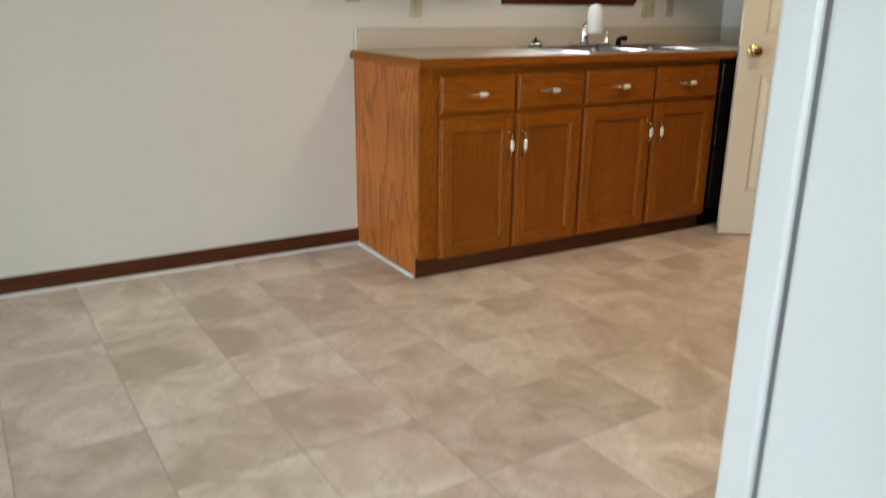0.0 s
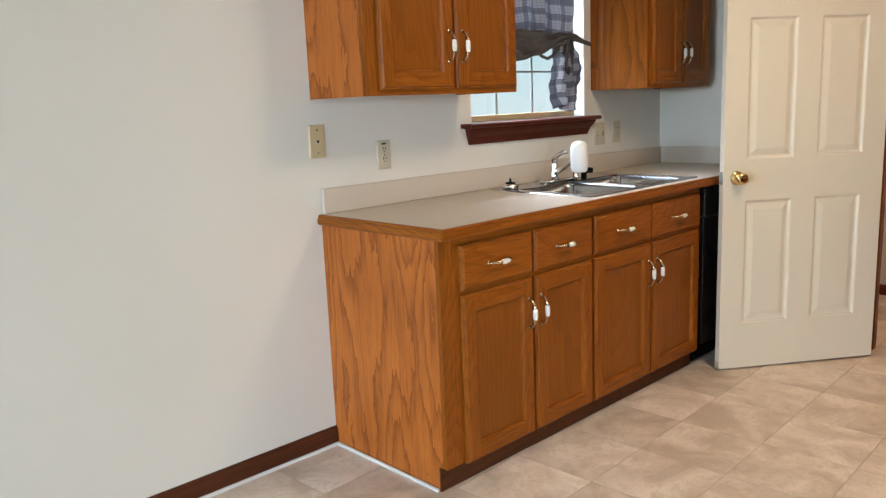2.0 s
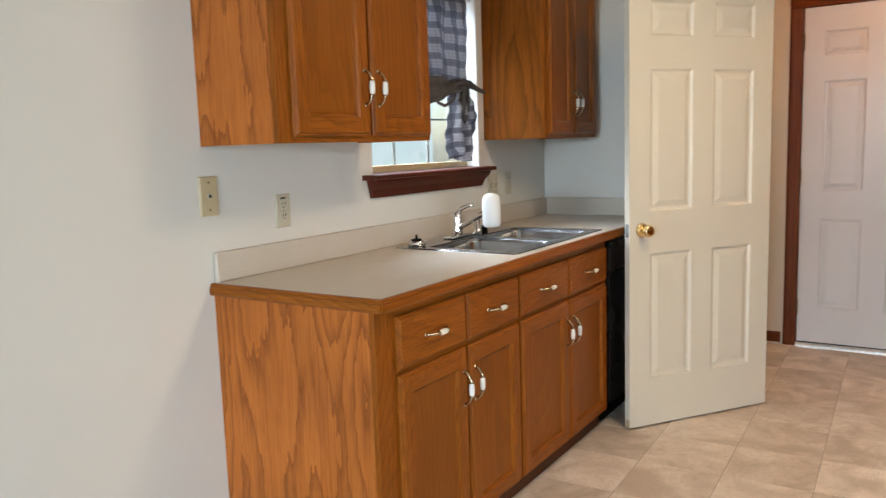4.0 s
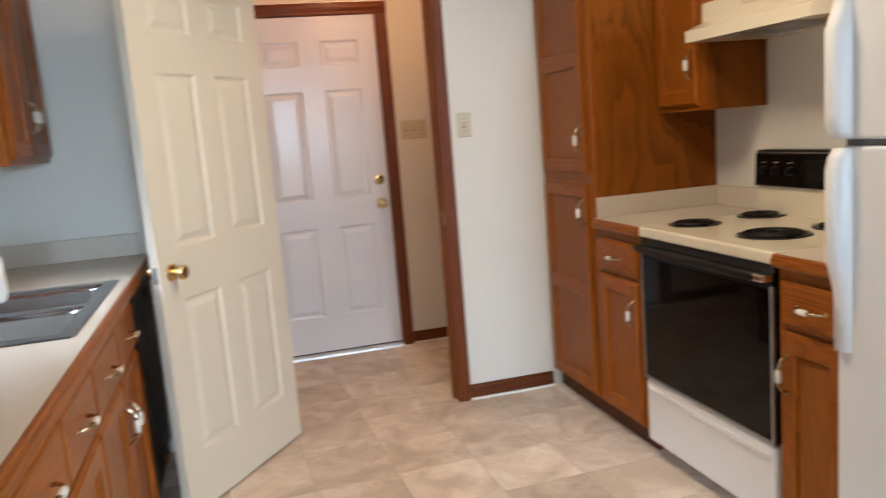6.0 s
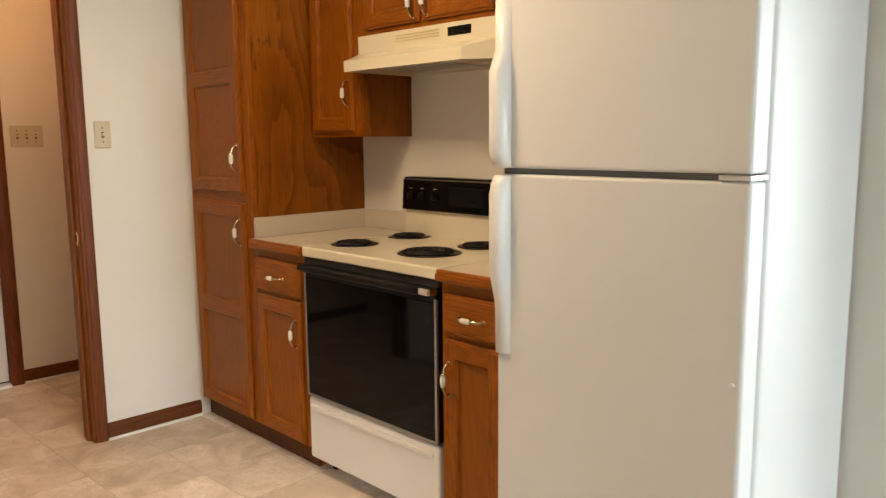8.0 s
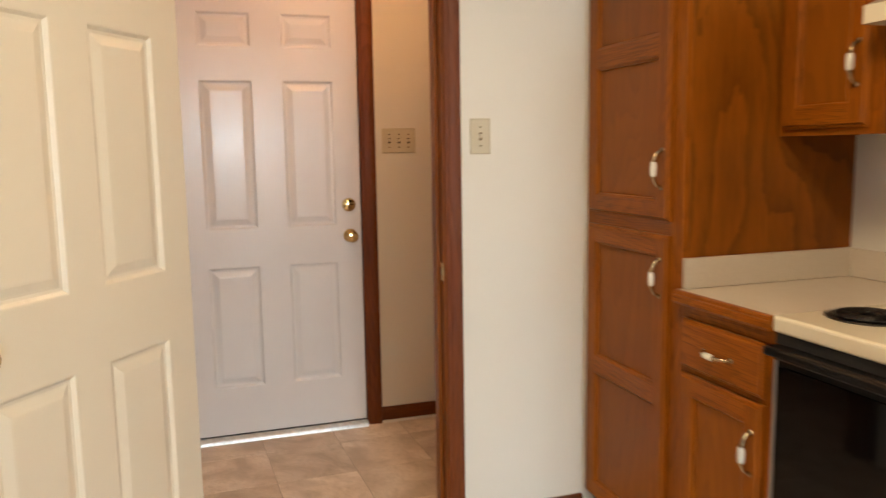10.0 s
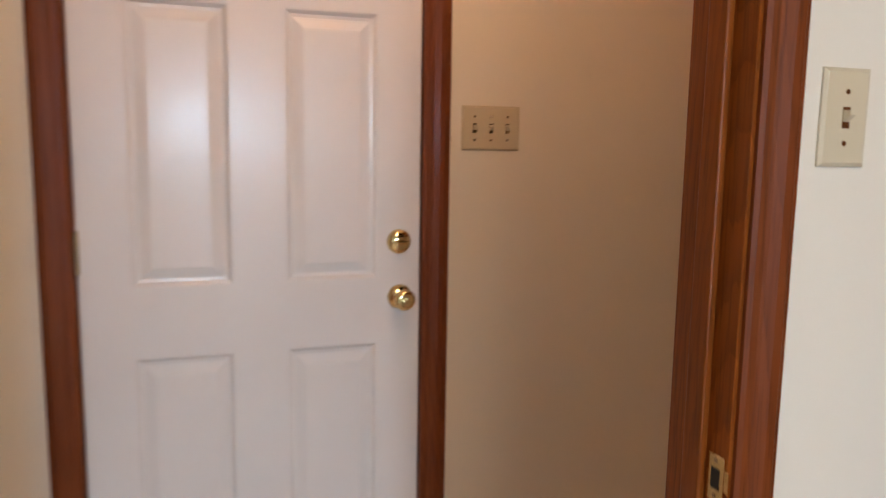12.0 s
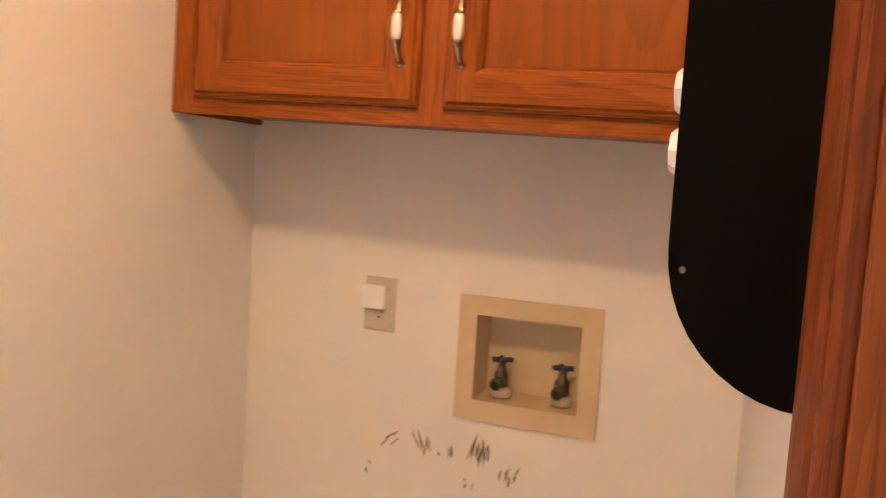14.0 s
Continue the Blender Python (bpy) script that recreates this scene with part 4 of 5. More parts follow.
UB, UT, UF = 1.335, 2.100, 2.950
UH, UD = UT - UB, NY - UF
w = 2.462 - 1.700
wall_cabinet("honey oak wall cabinet with two panelled doors", pose(1.700, UF, UB), w, UH, UD,
             [(0.052, 0.018, 0.350, UH - 0.03, 0.350 - 0.028, 0.150), (0.415, 0.018, 0.336, UH - 0.03, 0.028, 0.150)], [(0, 0.058), (0.396, 0.420), (w - 0.030, w)])
# ends in the darker oak copy, which stands in for shade on this cabinet
w = 4.050 - 3.432
wall_cabinet("honey oak wall cabinet with two narrow doors", pose(3.432, UF, UB), w, UH, UD,
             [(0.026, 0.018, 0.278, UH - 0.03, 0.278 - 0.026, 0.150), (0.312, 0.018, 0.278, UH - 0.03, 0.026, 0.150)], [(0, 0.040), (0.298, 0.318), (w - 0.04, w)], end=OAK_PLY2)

# ---- south run: pantry, drawer base, range, base, fridge; local x runs west ----
SF = 0.757


def south(x, y=SF, z=0.0):
    return pose(x, y, z, 0, 0, 180)


PX = 3.570
pw = EX - 0.001 - PX
pn = thing("pantry_cabinet", "tall honey oak pantry cabinet with two panelled doors", "cabinet", south(EX - 0.001))
PD = SF - SY - 0.001
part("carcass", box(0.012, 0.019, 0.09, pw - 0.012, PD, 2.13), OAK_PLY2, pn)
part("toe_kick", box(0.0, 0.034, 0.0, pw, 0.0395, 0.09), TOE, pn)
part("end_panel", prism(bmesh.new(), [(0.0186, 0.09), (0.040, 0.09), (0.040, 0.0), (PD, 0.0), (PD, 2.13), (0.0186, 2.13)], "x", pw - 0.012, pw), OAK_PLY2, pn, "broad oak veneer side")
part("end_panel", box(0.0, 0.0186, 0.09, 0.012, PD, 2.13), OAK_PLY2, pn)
ob = face_frame(pn, pw, 2.13, [(0.0, 0.045), (pw - 0.060, pw)], [(0.09, 0.12), (1.045, 1.115), (2.07, 2.13)], 0.09)
ob.location.y = -0.0005
dwid = pw - 0.080
cabinet_door(pn, 0.030, 0.098, dwid, 0.960, 0.0, (0.480,), (dwid - 0.030, 0.835))
cabinet_door(pn, 0.030, 1.098, dwid, 0.985, 0.0, (0.497,), (dwid - 0.030, 0.150))

R0, R1 = 2.431, 3.191        # range
base_cabinet("narrow honey oak base cabinet with a drawer and a door", south(PX - 0.001), PX - 0.001 - R1 - 0.003, PD,
             [(0.024, 0.326, 1)], [(0, 0.040), (PX - R1 - 0.044, PX - R1 - 0.004)], (0.700, 0.838), (0.098, 0.684), group="base cabinets")
S2 = 2.136
base_cabinet("narrow honey oak base cabinet beside the refrigerator", south(R0 - 0.003), R0 - 0.003 - S2, PD,
             [(0.020, 0.255, -1)], [(0, 0.036), (R0 - 0.003 - S2 - 0.036, R0 - 0.003 - S2)], (0.708, 0.838), (0.098, 0.692), group="base cabinets")


def counter_south(label, xa, xb, pantry_side):
    root = thing("countertop", label, "countertop")
    yf = SF + 0.012
    part("top", box(xa, SY + 0.0015, CT - 0.036, xb, yf, CT), LAM, root)
    part("front_edge", prism(bmesh.new(), edge_profile(yf, 1, CT), "x", xa, xb), OAK_H, root, "routed oak front edge")
    part("backsplash", box(xa, SY + 0.0015, CT + 0.0005, xb - (0.019 if pantry_side else 0), SY + 0.0195, 1.000, 0.002), LAM, root)
    if pantry_side:
        part("side_splash", box(xb - 0.0185, SY + 0.002, CT + 0.0005, xb - 0.0005, SF, 1.000, 0.002), LAM, root)


counter_south("short beige laminate countertop between pantry and stove", R1 + 0.002, PX - 0.0005, True)
counter_south("short beige laminate countertop beside the refrigerator", S2, R0 - 0.002, False)


def kitchen_range():
    root = thing("electric_range", "cream electric coil range with black glass oven door", "range", south(R1, 0.772))
    W, D = R1 - R0, 0.772 - SY - 0.004
    part("body", box(0.004, 0.045, 0.055, W - 0.004, D - 0.03, 0.874, 0.003), WHITEE, root)
    bm = bx(bmesh.new(), -0.001, -0.004, 0.876, W + 0.001, D - 0.06, 0.9165, 0.008, 0, 3)
    part("cooktop", bm, CREAM, root, "cream enamel cooktop")
    bm = bx(bmesh.new(), 0.010, 0.0, 0.322, W - 0.010, 0.044, 0.848, 0.005, 0, 2)
    dr = part("oven_door", bm, BLACKP, root)
    part("oven_glass", box(0.020, -0.003, 0.334, W - 0.020, 0.002, 0.800, 0.0015), GLOSSB, dr, "black glass")
    for a in (0.009, W - 0.019):
        part("side_trim", box(a, -0.0045, 0.322, a + 0.010, 0.010, 0.812, 0.002), GREYM, dr, "metal side strip")
    part("lower_trim", box(0.019, -0.0045, 0.322, W - 0.019, 0.008, 0.332, 0.002), GREYM, dr)
    bm = tube(bmesh.new(), [(0.060, -0.030, 0.838), (W - 0.060, -0.030, 0.838)], 0.014, 12, flat=0.8)
    bx(bm, 0.055, -0.026, 0.826, W - 0.055, 0.002, 0.850, 0.004)
    part("door_handle", bm, BLACKP, dr, "black bar handle")
    for a in (0.008, W - 0.070):
        part("handle_cap", box(a, -0.036, 0.827, a + 0.062, 0.004, 0.849, 0.005, 0, 2), CHROME if a > 0.3 else BLACKP, dr)
    part("vent_gap", box(0.006, 0.004, 0.850, W - 0.006, 0.04, 0.876), DARK, root)
    bm = bx(bmesh.new(), 0.008, 0.002, 0.062, W - 0.008, 0.044, 0.314, 0.010, 0, 3)
    sd = part("storage_drawer", bm, WHITEE, root, "white storage drawer")
    part("drawer_ridge", box(0.030, -0.006, 0.268, W - 0.030, 0.004, 0.290, 0.005, 0, 2), WHITEE, sd)
    for a in (0.06, W - 0.06):
        for b in (0.09, D - 0.12):
            part("foot", lathe(bmesh.new(), [(0.016, 0), (0.018, 0.008), (0.012, 0.012), (0.012, 0.056)], Matrix.Translation((a, b, 0.0)), 12), BLACKP, root)
    # backguard: cream riser and a tilted black control panel
    part("riser", box(0.0, D - 0.075, 0.912, W, D - 0.005, 1.030, 0.003), CREAM, root)
    prof = [(D - 0.090, 1.026), (D - 0.082, 1.150), (D - 0.070, 1.163), (D - 0.010, 1.163), (D - 0.010, 1.026)]
    bg = part("backguard", prism(bmesh.new(), prof, "x", 0.0, W), BLACKP, root, "black control panel")
    part("panel_glass", prism(bmesh.new(), [(D - 0.0925, 1.034), (D - 0.0855, 1.144), (D - 0.080, 1.144), (D - 0.085, 1.034)], "x", 0.012, W - 0.012), GLOSSB, bg)
    part("top_trim", box(0.004, D - 0.083, 1.151, W - 0.004, D - 0.074, 1.1565, 0.002), GREYM, bg)
    part("clock_window", prism(bmesh.new(), [(D - 0.0945, 1.052), (D - 0.089, 1.128), (D - 0.086, 1.128), (D - 0.090, 1.052)], "x", 0.285, 0.475), BLACKD, bg, "dark clock window")
    tilt = Matrix.Rotation(math.pi / 2 - 0.064, 4, "X")
    for a in (0.055, 0.125, 0.205, 0.545, 0.625, 0.700):
        kb = part("dial", lathe(bmesh.new(), [(0.017, 0), (0.016, 0.009), (0.010, 0.013), (0.002, 0.013)], Matrix.Translation((a, D - 0.0905, 1.086)) @ tilt, 16), BLACKP, bg, smooth=True)
        part("dial_mark", box(a - 0.010, D - 0.0905, 1.1155, a + 0.010, D - 0.0885, 1.1180), ALMOND, kb)
    for cx, cy, r in ((3.084, 0.598, 0.084), (3.092, 0.300, 0.080), (2.690, 0.565, 0.108), (2.668, 0.318, 0.080)):
        lx, ly = R1 - cx, 0.772 - cy
        bn = part("burner", lathe(bmesh.new(), [(r + 0.010, 0.0), (r + 0.009, 0.0035), (r + 0.001, 0.0035), (r - 0.012, -0.0005), (0.02, -0.0005)], Matrix.Translation((lx, ly, 0.9168)), 32), PAN, root, "dark drip pan with rim", True)
        turns = 4 if r < 0.1 else 5
        pts = []
        for q in range(turns * 24 + 1):
            a = q * 2 * math.pi / 24
            rr = 0.018 + (r - 0.026) * q / (turns * 24)
            pts.append((lx + rr * math.cos(a), ly + rr * math.sin(a), 0.9235))
        part("coil", tube(bmesh.new(), pts, 0.0048, 6, flat=0.8), COIL, bn, "black spiral heating coil", True)
    return root


kitchen_range()


def range_hood():
    root = thing("range_hood", "almond range hood with black switch plate under the wall cabinet", "range hood", south(3.212, SY))
    W = 3.212 - 2.450
    # local y runs from the wall (0) out to -0.43
    plan = [(0.0, -0.0015), (0.0, -0.372), (0.004, -0.376), (W - 0.106, -0.376), (W - 0.100, -0.373), (W, -0.285), (W, -0.0015)]
    bm = prism(bmesh.new(), plan, "z", 1.590, 1.632)
    part("lip", bm, CREAM, root)
    # the sloping shoulder and the upright box over it
    bm = bmesh.new()
    low = [bm.verts.new((x, y, 1.632)) for x, y in plan]
    high = [bm.verts.new((x, max(y, -0.298), 1.662)) for x, y in plan]
    top = [bm.verts.new((x, max(y, -0.298), 1.732)) for x, y in plan]
    for p, q in ((low, high), (high, top)):
        for k in range(len(plan)):
            bm.faces.new((p[k], p[(k + 1) % len(plan)], q[(k + 1) % len(plan)], q[k]))
    bm.faces.new(top)
    part("shell", bm, CREAM, root)
    for k in range(3):
        part("vent_slot", box(0.235, -0.3005, 1.690 + k * 0.0105, 0.470, -0.297, 1.694 + k * 0.0105), ALMOND, root)
    sp = part("switch_plate", box(0.515, -0.3015, 1.686, 0.630, -0.297, 1.716, 0.001), BLACKP, root)
    for a in (0.545, 0.600):
        part("rocker", box(a - 0.011, -0.3045, 1.694, a + 0.011, -0.3010, 1.708, 0.001), BLACKP, sp)
    part("filter", box(0.20, -0.34, 1.5865, 0.56, -0.12, 1.5895, 0.001), GREYM, root, "greasy metal mesh filter")
    part("lamp_cover", box(0.58, -0.28, 1.5850, 0.68, -0.14, 1.5895, 0.001), ALMOND, root)


range_hood()
UD2 = 0.440 - SY - 0.001
w = PX - 0.001 - 3.226
wall_cabinet("narrow honey oak wall cabinet beside the range hood", south(PX - 0.001, 0.440, UB), w, UH, UD2,
             [(0.020, 0.018, w - 0.052, UH - 0.03, w - 0.052 - 0.028, 0.160)], [(0, 0.034), (w - 0.044, w)], OAK_PLY2)
w = 3.224 - 2.430
wall_cabinet("short honey oak wall cabinet over the range hood", south(3.224, 0.440, 1.734), w, UT - 1.734, UD2,
             [(0.048, 0.020, 0.325, 0.325, 0.325 - 0.026, 0.070), (0.395, 0.020, 0.345, 0.325, 0.026, 0.070)], [(0, 0.062), (0.366, 0.402), (w - 0.062, w)], OAK_PLY2)
w = 2.429 - 2.130
wall_cabinet("narrow honey oak wall cabinet between hood and refrigerator", south(2.429, 0.440, UB), w, UH, UD2,
             [(0.022, 0.018, w - 0.044, UH - 0.03, 0.028, 0.160)], [(0, 0.036), (w - 0.036, w)], OAK_PLY2)
wall_cabinet("honey oak wall cabinet over the refrigerator", south(2.129, 0.440, 1.78), 0.73, UT - 1.78, UD2,
             [(0.03, 0.016, 0.325, 0.29, 0.325 - 0.026, 0.065), (0.375, 0.016, 0.325, 0.29, 0.026, 0.065)], [(0, 0.04), (0.35, 0.38), (0.69, 0.73)], OAK_PLY2)


def fridge():
    X0, X1, YF = 1.402, 2.122, 0.838
    root = thing("refrigerator", "white top-freezer refrigerator with moulded handles", "refrigerator", south(X1, YF))
    W, D, HF = X1 - X0, YF - SY - 0.012, 1.700
    part("cabinet", box(0.0, 0.090, 0.03, W, D, HF - 0.006, 0.014, 0, 3), FRIDGE, root)
    part("base_grille", box(0.02, 0.06, 0.012, W - 0.02, 0.10, 0.085, 0.003), GASKET, root)
    part("gasket", box(0.012, 0.076, 0.10, W - 0.012, 0.092, HF - 0.014), GASKET, root, "grey door gasket")
    for nm, a, b in (("freezer_door", 1.242, HF), ("fridge_door", 0.092, 1.226)):
        dr = part(nm, bx(bmesh.new(), 0.0, 0.0, a, W, 0.078, b, 0.010, 0, 3), FRIDGE, root)
        if nm == "freezer_door":
            zs = [b - 0.012, 1.560, 1.530, 1.50, 1.29, 1.262, a + 0.004]
            ds = [0.012, 0.012, 0.022, 0.032, 0.032, 0.026, 0.016]
        else:
            zs = [b - 0.004, 1.20, 1.17, 0.955, 0.90, 0.860, 0.72]
            ds = [0.016, 0.026, 0.032, 0.032, 0.020, 0.013, 0.011]
        bm = bmesh.new()
        rows_ = []
        for z, d in zip(zs, ds):
            rows_.append([bm.verts.new((x, y, z)) for x, y in ((0.002, 0.004), (0.002, -d * 1.3 + 0.008), (0.008, -d * 1.3), (0.034, -d * 1.3), (0.046, -d * 1.2 + 0.006), (0.052, 0.004))])
        for p, q in zip(rows_, rows_[1:]):
            for k in range(5):
                bm.faces.new((p[k], p[k + 1], q[k + 1], q[k]))
        bm.faces.new(rows_[0])
        bm.faces.new(rows_[-1][::-1])
        part("handle", bm, WHITEP, dr, "moulded white handle", True)
        if nm == "freezer_door":
            part("badge", lathe(bmesh.new(), [(0.010, 0), (0.009, 0.002), (0.001, 0.002)], Matrix.Translation((0.020, -0.013, 1.668)) @ Matrix.Rotation(math.pi / 2, 4, "X"), 16), GREYM, dr, "small round grey badge")
    bm = bx(bmesh.new(), W - 0.075, -0.002, 1.2275, W + 0.001, 0.080, 1.2405, 0.002)
    part("mid_hinge", bm, CHROME, root, "chrome centre hinge")
    part("seam_bar", box(0.01, 0.020, 1.2268, W - 0.076, 0.09, 1.2412), GASKET, root)
    part("button_magnet", lathe(bmesh.new(), [(0.006, 0), (0.006, 0.003), (0.003, 0.004)], Matrix.Translation((W - 0.022, 0.0, 0.775)) @ Matrix.Rotation(math.pi / 2, 4, "X"), 12), WHITEP, root, smooth=True)


fridge()

# ---- wall plates ----


def wall_plate(name, label, m, gangs, kind_, material, w=None, h=0.115):
    """A cover plate whose face looks along local -y, centred on its pose. kind_: outlet, switch, jack or blank per gang."""
    root = thing(name, label, "wall plate" if name != "outlet" else "outlet", m)
    w = w or 0.07 + 0.046 * (gangs - 1)
    bm = bmesh.new()
    rings(bm, [(-w / 2, -h / 2, w / 2, h / 2, -0.0003), (-w / 2, -h / 2, w / 2, h / 2, -0.003), (-w / 2 + 0.005, -h / 2 + 0.005, w / 2 - 0.005, h / 2 - 0.005, -0.006)], (0, 0), True, 0)
    part("plate", bm, material, root)
    for g in range(gangs):
        cx = (g - (gangs - 1) / 2) * 0.046
        kd_ = kind_[g] if isinstance(kind_, (list, tuple)) else kind_
        if kd_ == "outlet":
            for s in (-0.0195, 0.0195):
                bm = lathe(bmesh.new(), [(0.0165, 0.005), (0.0165, 0.0075), (0.016, 0.008)], Matrix.Translation((cx, 0, s)) @ Matrix.Rotation(math.pi / 2, 4, "X"), 20)
                r = part("receptacle", bm, material, root)
                for a, b, q in ((-0.0080, 0.0005, 0.010), (0.0050, 0.0005, 0.0085)):
                    part("slot", box(cx + a, -0.0086, s + b, cx + a + 0.003, -0.0079, s + b + q), DARK, r)
                part("slot", lathe(bmesh.new(), [(0.0026, 0.0079), (0.0024, 0.0086)], Matrix.Translation((cx, 0, s - 0.007)) @ Matrix.Rotation(math.pi / 2, 4, "X"), 10), DARK, r)
            screws = [0.0]
        elif kd_ == "switch":
            part("slot", box(cx - 0.0055, -0.0064, -0.0125, cx + 0.0055, -0.0058, 0.0125), BRONZE, root)
            bm = prism(bmesh.new(), [(-0.005, -0.006), (-0.016, 0.003), (-0.0155, 0.008), (-0.005, 0.009)], "x", cx - 0.0045, cx + 0.0045)
            part("toggle", bm, material, root)
            screws = [-0.030, 0.030]
        else:
            part("jack", box(cx - 0.008, -0.009, -0.008, cx + 0.008, -0.0055, 0.008, 0.001), ALMONDW, root)
            part("jack_hole", box(cx - 0.0055, -0.0094, -0.005, cx + 0.0055, -0.0085, 0.005), DARK, root)
            screws = [-0.042, 0.042]
        for z in screws:
            part("screw", lathe(bmesh.new(), [(0.0036, 0.0055), (0.003, 0.0068)], Matrix.Translation((cx, 0, z)) @ Matrix.Rotation(math.pi / 2, 4, "X"), 10), BRONZE, root)
    return root


wall_plate("phone_jack", "almond telephone jack plate on the wall", pose(1.715, NY, 1.183), 1, "jack", ALMOND, 0.072, 0.122)
oc = wall_plate("outlet", "almond duplex outlet above the counter", pose(2.028, NY, 1.112), 1, "outlet", ALMONDW)
part("test_label", box(-0.012, -0.0068, 0.040, 0.012, -0.0058, 0.046), DARK, oc, "dark label strip")
wall_plate("switch_plate", "almond double switch plate beside the sink window", pose(3.506, NY, 1.112), 2, "switch", ALMONDW, 0.098)
wall_plate("outlet", "almond duplex outlet near the corner", pose(3.664, NY, 1.115), 1, "outlet", ALMONDW)
wall_plate("light_switch", "almond single light switch plate beside the doorway", pose(EX, 1.154, 1.353, 0, 0, -90), 1, "switch", ALMONDW)
wall_plate("light_switch", "almond triple light switch plate beside the entry door", pose(LX1, 1.116, 1.356, 0, 0, -90), 3, "switch", ALMONDW)
wall_plate("outlet", "almond duplex outlet in the laundry", pose(4.955, SY, 1.071, 0, 0, 180), 1, "outlet", ALMONDW)
pl = thing("plug_adapter", "white square plug-in adapter in the laundry outlet", "adapter", pose(4.962, SY, 1.088, 0, 0, 180))
part("body", box(-0.027, -0.030, -0.024, 0.027, -0.0087, 0.026, 0.004, 0, 2), WHITEP, pl)
part("pin_cover", box(-0.004, -0.016, -0.034, 0.004, -0.0087, -0.020, 0.001), ALMOND, pl)

# ---- laundry ----
w = LX1 - 0.001 - 4.250
lz = 1.436
LC = thing("wall_cabinet", "reddish oak wall cabinet with two doors in the laundry", "cabinet", pose(LX1 - 0.001, 0.440, lz, 0, 1.1, 180), "wall cabinets")
LH = 2.16 - lz
part("carcass", box(0.012, 0.019, 0.012, w - 0.012, UD2, LH - 0.002), OAK_PLY2, LC)
part("end_panel", box(0.0, 0.0186, 0.0, 0.012, UD2, LH), OAK_PLY2, LC)
part("end_panel", box(w - 0.012, 0.0186, 0.0, w, UD2, LH), OAK_PLY2, LC)
ob = face_frame(LC, LH, LH, [(0, 0.044), (0.498, 0.548), (w - 0.044, w)], [(0.0, 0.040), (LH - 0.036, LH)])
ob.location.y = -0.0006
cabinet_door(LC, 0.056, 0.030, 0.444, LH - 0.05, 0.0, (), (0.444 - 0.028, 0.122))
cabinet_door(LC, 0.545, 0.030, 0.436, LH - 0.05, 0.0, (), (0.032, 0.122))

wb = thing("washer_box", "recessed almond washing machine outlet box", "washer box", south(4.776, SY))
W, z0, z1 = 0.290, 0.858, 1.113
i0, i1, j0, j1 = 0.038, 0.251, 0.900, 1.075
bm = bmesh.new()
for a in ((0, z0, i0, z1), (i1, z0, W, z1), (i0, z0, i1, j0), (i0, j1, i1, z1)):
    bx(bm, a[0], -0.006, a[1], a[2], -0.0004, a[3])
part("flange", bm, ALMOND, wb)
bm = bmesh.new()
r0 = [bm.verts.new((x, -0.004, z)) for x, z in ((i0, j0), (i1, j0), (i1, j1), (i0, j1))]
r1 = [bm.verts.new((x, 0.075, z)) for x, z in ((i0 + 0.006, j0 + 0.006), (i1 - 0.006, j0 + 0.006), (i1 - 0.006, j1 - 0.004), (i0 + 0.006, j1 - 0.004))]
for k in range(4):
    bm.faces.new((r0[k], r0[(k + 1) % 4], r1[(k + 1) % 4], r1[k]))
bm.faces.new(r1)
part("recess", bm, ALMOND, wb)
for vx in (0.086, 0.212):
    vz = j0 + 0.010
    part("boss", lathe(bmesh.new(), [(0.022, -0.004), (0.022, 0.014), (0.016, 0.016)], Matrix.Translation((vx, 0.036, vz)), 14), ALMONDW, wb, smooth=True)
    bm = lathe(bmesh.new(), [(0.011, 0.012), (0.015, 0.020), (0.015, 0.042), (0.010, 0.050), (0.007, 0.066), (0.004, 0.070)], Matrix.Translation((vx, 0.034, vz)), 12)
    tube(bm, [(vx, 0.034, vz + 0.030), (vx - 0.004, 0.002, vz + 0.024)], 0.0125, 12)
    va = part("valve", bm, VALVE, wb, "tarnished brass valve", True)
    part("spout_hole", tube(bmesh.new(), [(vx - 0.004, 0.003, vz + 0.024), (vx - 0.0043, 0.0008, vz + 0.0236)], 0.0085, 12), DARK, va)
    bm = bmesh.new()
    for q in range(4):
        a = q * math.pi / 2 + 0.4
        tube(bm, [(vx, 0.034, vz + 0.070), (vx + 0.016 * math.cos(a), 0.034 + 0.016 * math.sin(a), vz + 0.072), (vx + 0.021 * math.cos(a), 0.034 + 0.021 * math.sin(a), vz + 0.070)], [0.006, 0.0055, 0.006], 8)
    part("valve_handle", bm, BLUE, va, "dark blue cross handle", True)

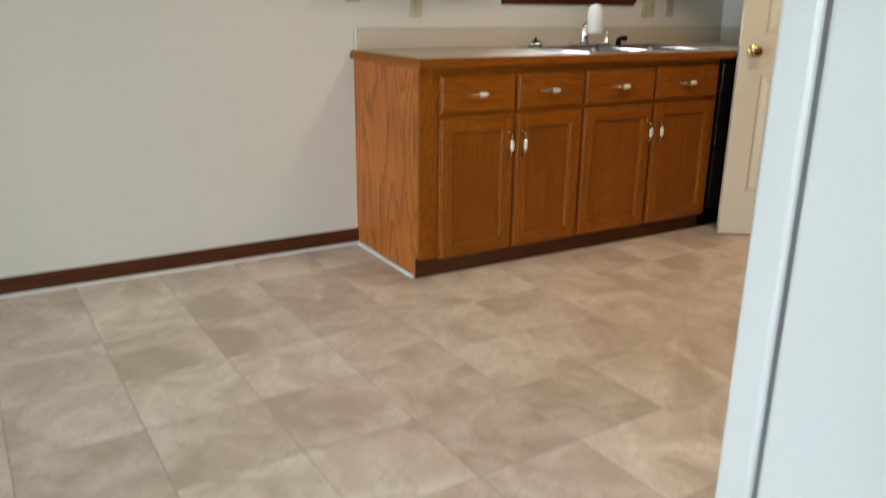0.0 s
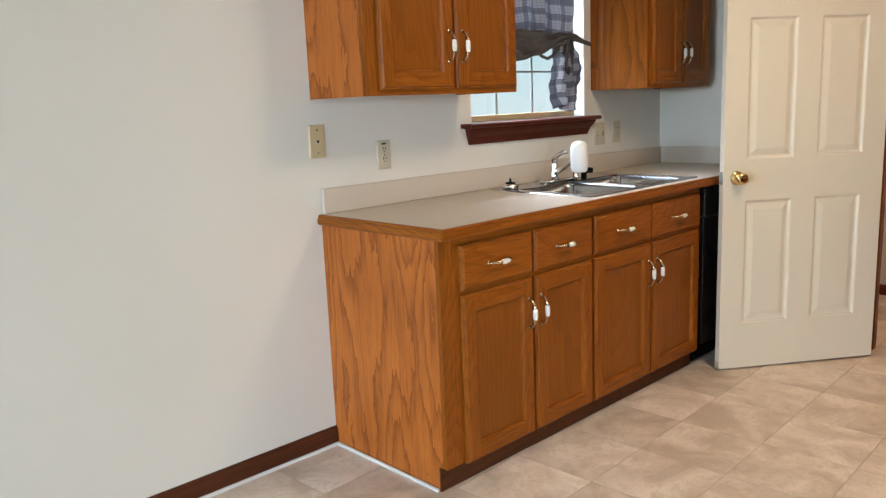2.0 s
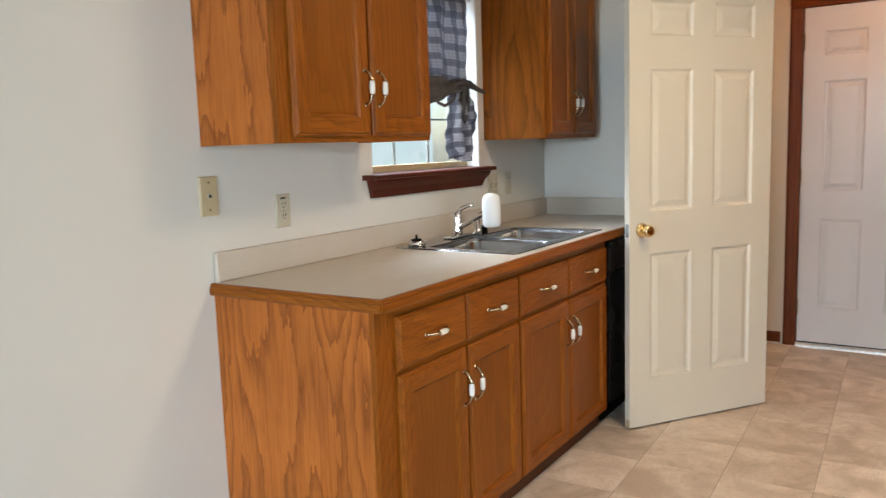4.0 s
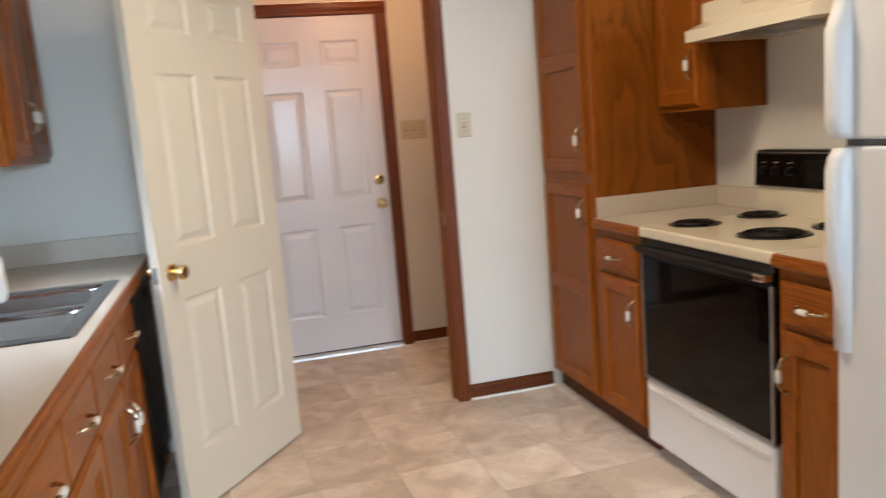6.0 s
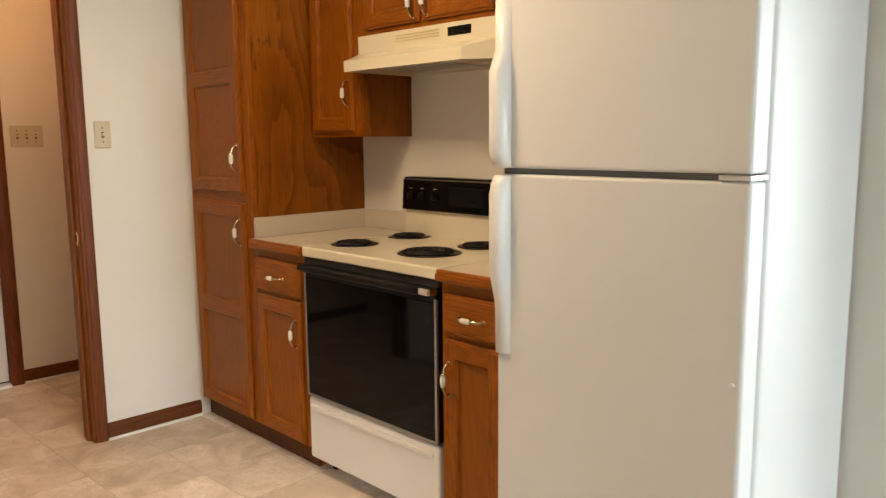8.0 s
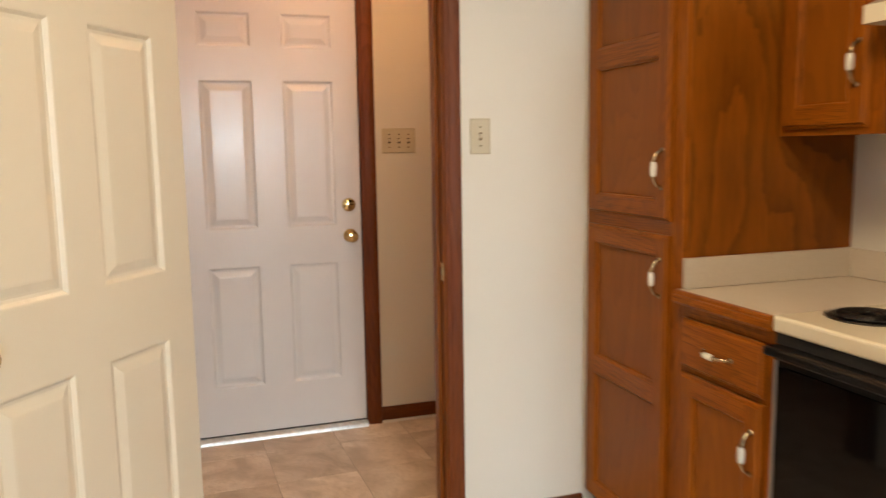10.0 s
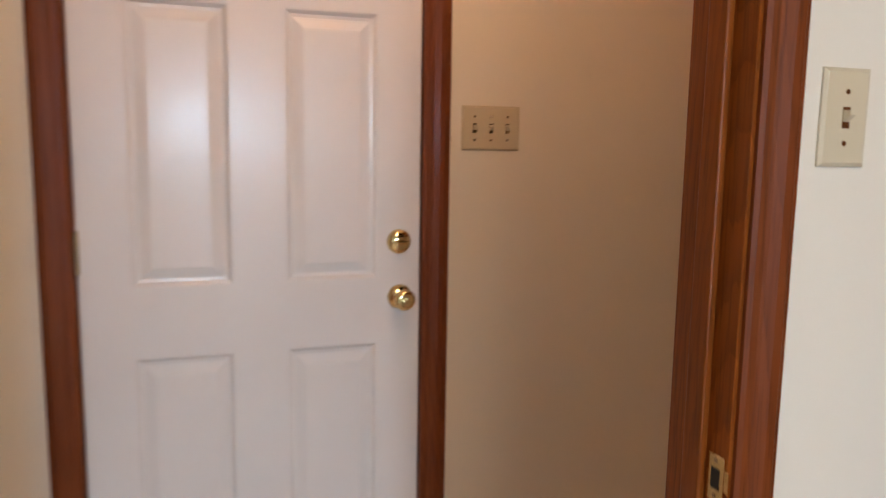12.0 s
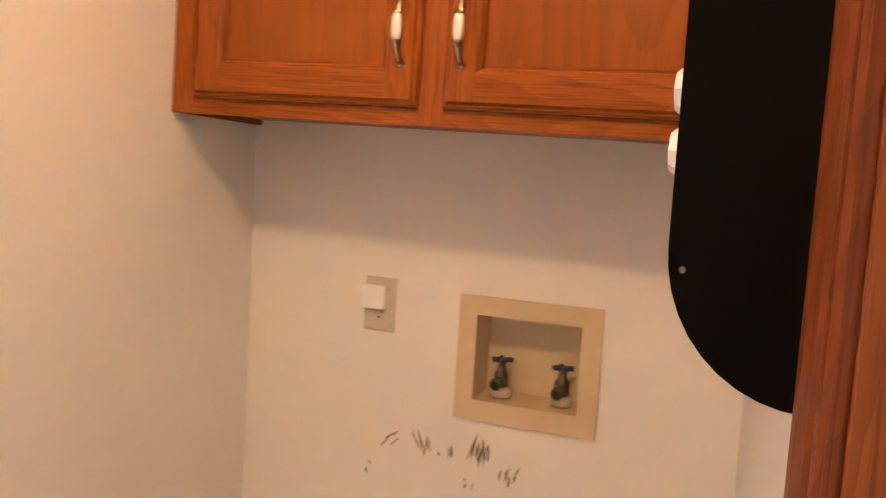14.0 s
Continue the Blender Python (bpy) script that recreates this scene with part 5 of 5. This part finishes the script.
# scuffs left on the laundry wall
sc = thing("wall_scuffs", "dark scuff marks on the wall below the washer box", "scuff marks", kind="stuff")
bm = bmesh.new()
rng = random.Random(4)
for cx, cz, n, l, tilt_ in ((4.850, 0.790, 5, 0.040, 0.30), (4.836, 0.784, 3, 0.034, -0.2), (4.781, 0.780, 3, 0.036, 0.1), (4.724, 0.790, 7, 0.062, -0.25), (4.708, 0.798, 6, 0.055, -0.15), (4.645, 0.755, 4, 0.034, -0.6), (4.660, 0.748, 3, 0.028, -0.2), (4.916, 0.788, 4, 0.036, -0.8), (4.959, 0.716, 3, 0.018, 0.2), (4.815, 0.770, 2, 0.016, 0.3), (4.735, 0.720, 3, 0.020, -0.2)):
    for k in range(n):
        u, z = cx + rng.uniform(-0.012, 0.012), cz + rng.uniform(-0.012, 0.012)
        ll, tt = l * rng.uniform(0.4, 1.0), tilt_ + rng.uniform(-0.15, 0.15)
        hw = rng.uniform(0.0012, 0.0026)
        dx, dz = math.sin(tt) * ll / 2, math.cos(tt) * ll / 2
        vs = [bm.verts.new((u + a * dx + b * hw, SY + 0.0006, z + a * dz)) for a, b in ((-1, 0), (-0.3, -1), (0.6, -0.8), (1, 0), (0.5, 0.9), (-0.4, 1))]
        bm.faces.new(vs)
part("scuff", bm, SCUFF, sc)

# black rack on the laundry side of the partition
rk = thing("wall_rack", "black wall-mounted rack with rounded side and white knobs", "wall rack")
X, zb = LX0 + 0.0005, 1.227


def rack_side(ya, yb):
    poly = [(X, 2.02), (X, zb)]
    poly += [(X + 0.008 + 0.076 * math.sin(a), zb + 0.084 - 0.084 * math.cos(a)) for a in [q * math.pi / 20 for q in range(11)]]
    poly += [(X + 0.086, 1.95), (X + 0.080, 2.02)]
    return prism(bmesh.new(), poly, "y", ya, yb)


part("side_panel", rack_side(1.180, 1.194), BLACKM, rk, "black side panel with a rounded foot")
part("side_panel", rack_side(0.700, 0.714), BLACKM, rk)
part("back_board", box(X, 0.714, 1.27, X + 0.012, 1.186, 2.02), BLACKM, rk)
part("front_rail", box(X + 0.050, 0.714, 1.34, X + 0.062, 1.186, 1.44), BLACKM, rk)
for y, z in ((1.155, 1.364), (1.150, 1.400), (1.00, 1.382), (0.85, 1.382)):
    part("peg", lathe(bmesh.new(), [(0.006, 0), (0.006, 0.012), (0.014, 0.016), (0.016, 0.024), (0.011, 0.030), (0.002, 0.031)], Matrix.Translation((X + 0.0605, y, z)) @ Matrix.Rotation(math.pi / 2, 4, "Y"), 8), WHITEP, rk, "white faceted knob")
part("screw", lathe(bmesh.new(), [(0.0022, 0), (0.0018, 0.0012)], Matrix.Translation((4.303, 1.194, 1.298)) @ Matrix.Rotation(-math.pi / 2, 4, "X"), 10), GREYM, rk, "small screw head")

# ceiling lamps that give the warm light; fixtures unseen, their form assumed
for lx, ly, lw in ((4.50, 1.46, 0.11), (2.60, 1.50, 0.30)):
    cl = thing("ceiling_light", "assumed flush round ceiling light with brass rim", "ceiling light")
    part("canopy", lathe(bmesh.new(), [(lw * 0.7, 0), (lw * 0.7, 0.03), (lw * 0.5, 0.034)], Matrix.Translation((lx, ly, HT - 0.034)), 24), BRASS, cl, smooth=True)

# ---- floor tiles ----
P, GAP, TURN = 0.3265, 0.0026, radians(2.0)      # the sheet lies slightly askew
U0, V0 = -0.094, -0.010
CU, SU = math.cos(TURN), math.sin(TURN)


def clip(poly, k, limit, sign):
    """The part of a polygon whose coordinate k lies on the inner side of limit."""
    out = []
    for p, q in zip(poly, poly[1:] + poly[:1]):
        dp, dq = sign * (limit - p[k]), sign * (limit - q[k])
        if dp >= 0:
            out.append(p)
        if dp * dq < 0:
            f = dp / (dp - dq)
            out.append((p[0] + f * (q[0] - p[0]), p[1] + f * (q[1] - p[1])))
    return out


def tile_bmesh(bm, poly, c=0.0014):
    """A tile with eased edges, its outline given as a polygon round its middle."""
    n = len(poly)
    mx, my = sum(p[0] for p in poly) / n, sum(p[1] for p in poly) / n
    v0 = [bm.verts.new((x, y, -0.0012)) for x, y in poly]
    v1 = [bm.verts.new((x - c * (x - mx) / 0.16, y - c * (y - my) / 0.16, 0.0)) for x, y in poly]
    for k in range(n):
        bm.faces.new((v0[k], v0[(k + 1) % n], v1[(k + 1) % n], v1[k]))
    bm.faces.new(v1)
    return bm


HALF = (P - GAP) / 2
SQUARE = [(-HALF, -HALF), (HALF, -HALF), (HALF, HALF), (-HALF, HALF)]
whole_tile = finish(tile_bmesh(bmesh.new(), SQUARE), "tile", TILE)
FX0, FX1, FY0, FY1 = WX - 0.10, LX1 + 0.10, -2.58, NY + 0.10
rest = bmesh.new()
for i in range(-27, 22):
    for j in range(-14, 13):
        u, v = U0 + (i + 0.5) * P, V0 + (j + 0.5) * P
        x, y = u * CU - v * SU, u * SU + v * CU
        world_poly = [(x + a * CU - b * SU, y + a * SU + b * CU) for a, b in SQUARE]
        cut = world_poly
        for k, limit, sign in ((0, FX0, -1), (0, FX1, 1), (1, FY0, -1), (1, FY1, 1)):
            cut = clip(cut, k, limit, sign) if cut else cut
        if len(cut) < 3:
            continue
        near = x > -0.7 and y > -0.15
        if near and len(cut) == 4 and cut == world_poly:
            ob = new("tile", whole_tile)
            ob.matrix_world = pose(x, y, 0, 0, 0, math.degrees(TURN))
            ob.parent = floor
        elif near:
            ob = new("tile", finish(tile_bmesh(bmesh.new(), [(a - x, b - y) for a, b in cut]), "tile", TILE))
            ob.location = (x, y, 0)
            ob.parent = floor
        else:
            tile_bmesh(rest, cut)
ob = part("far_tiles", rest, TILE, floor)
tagged(ob, kind="stuff")
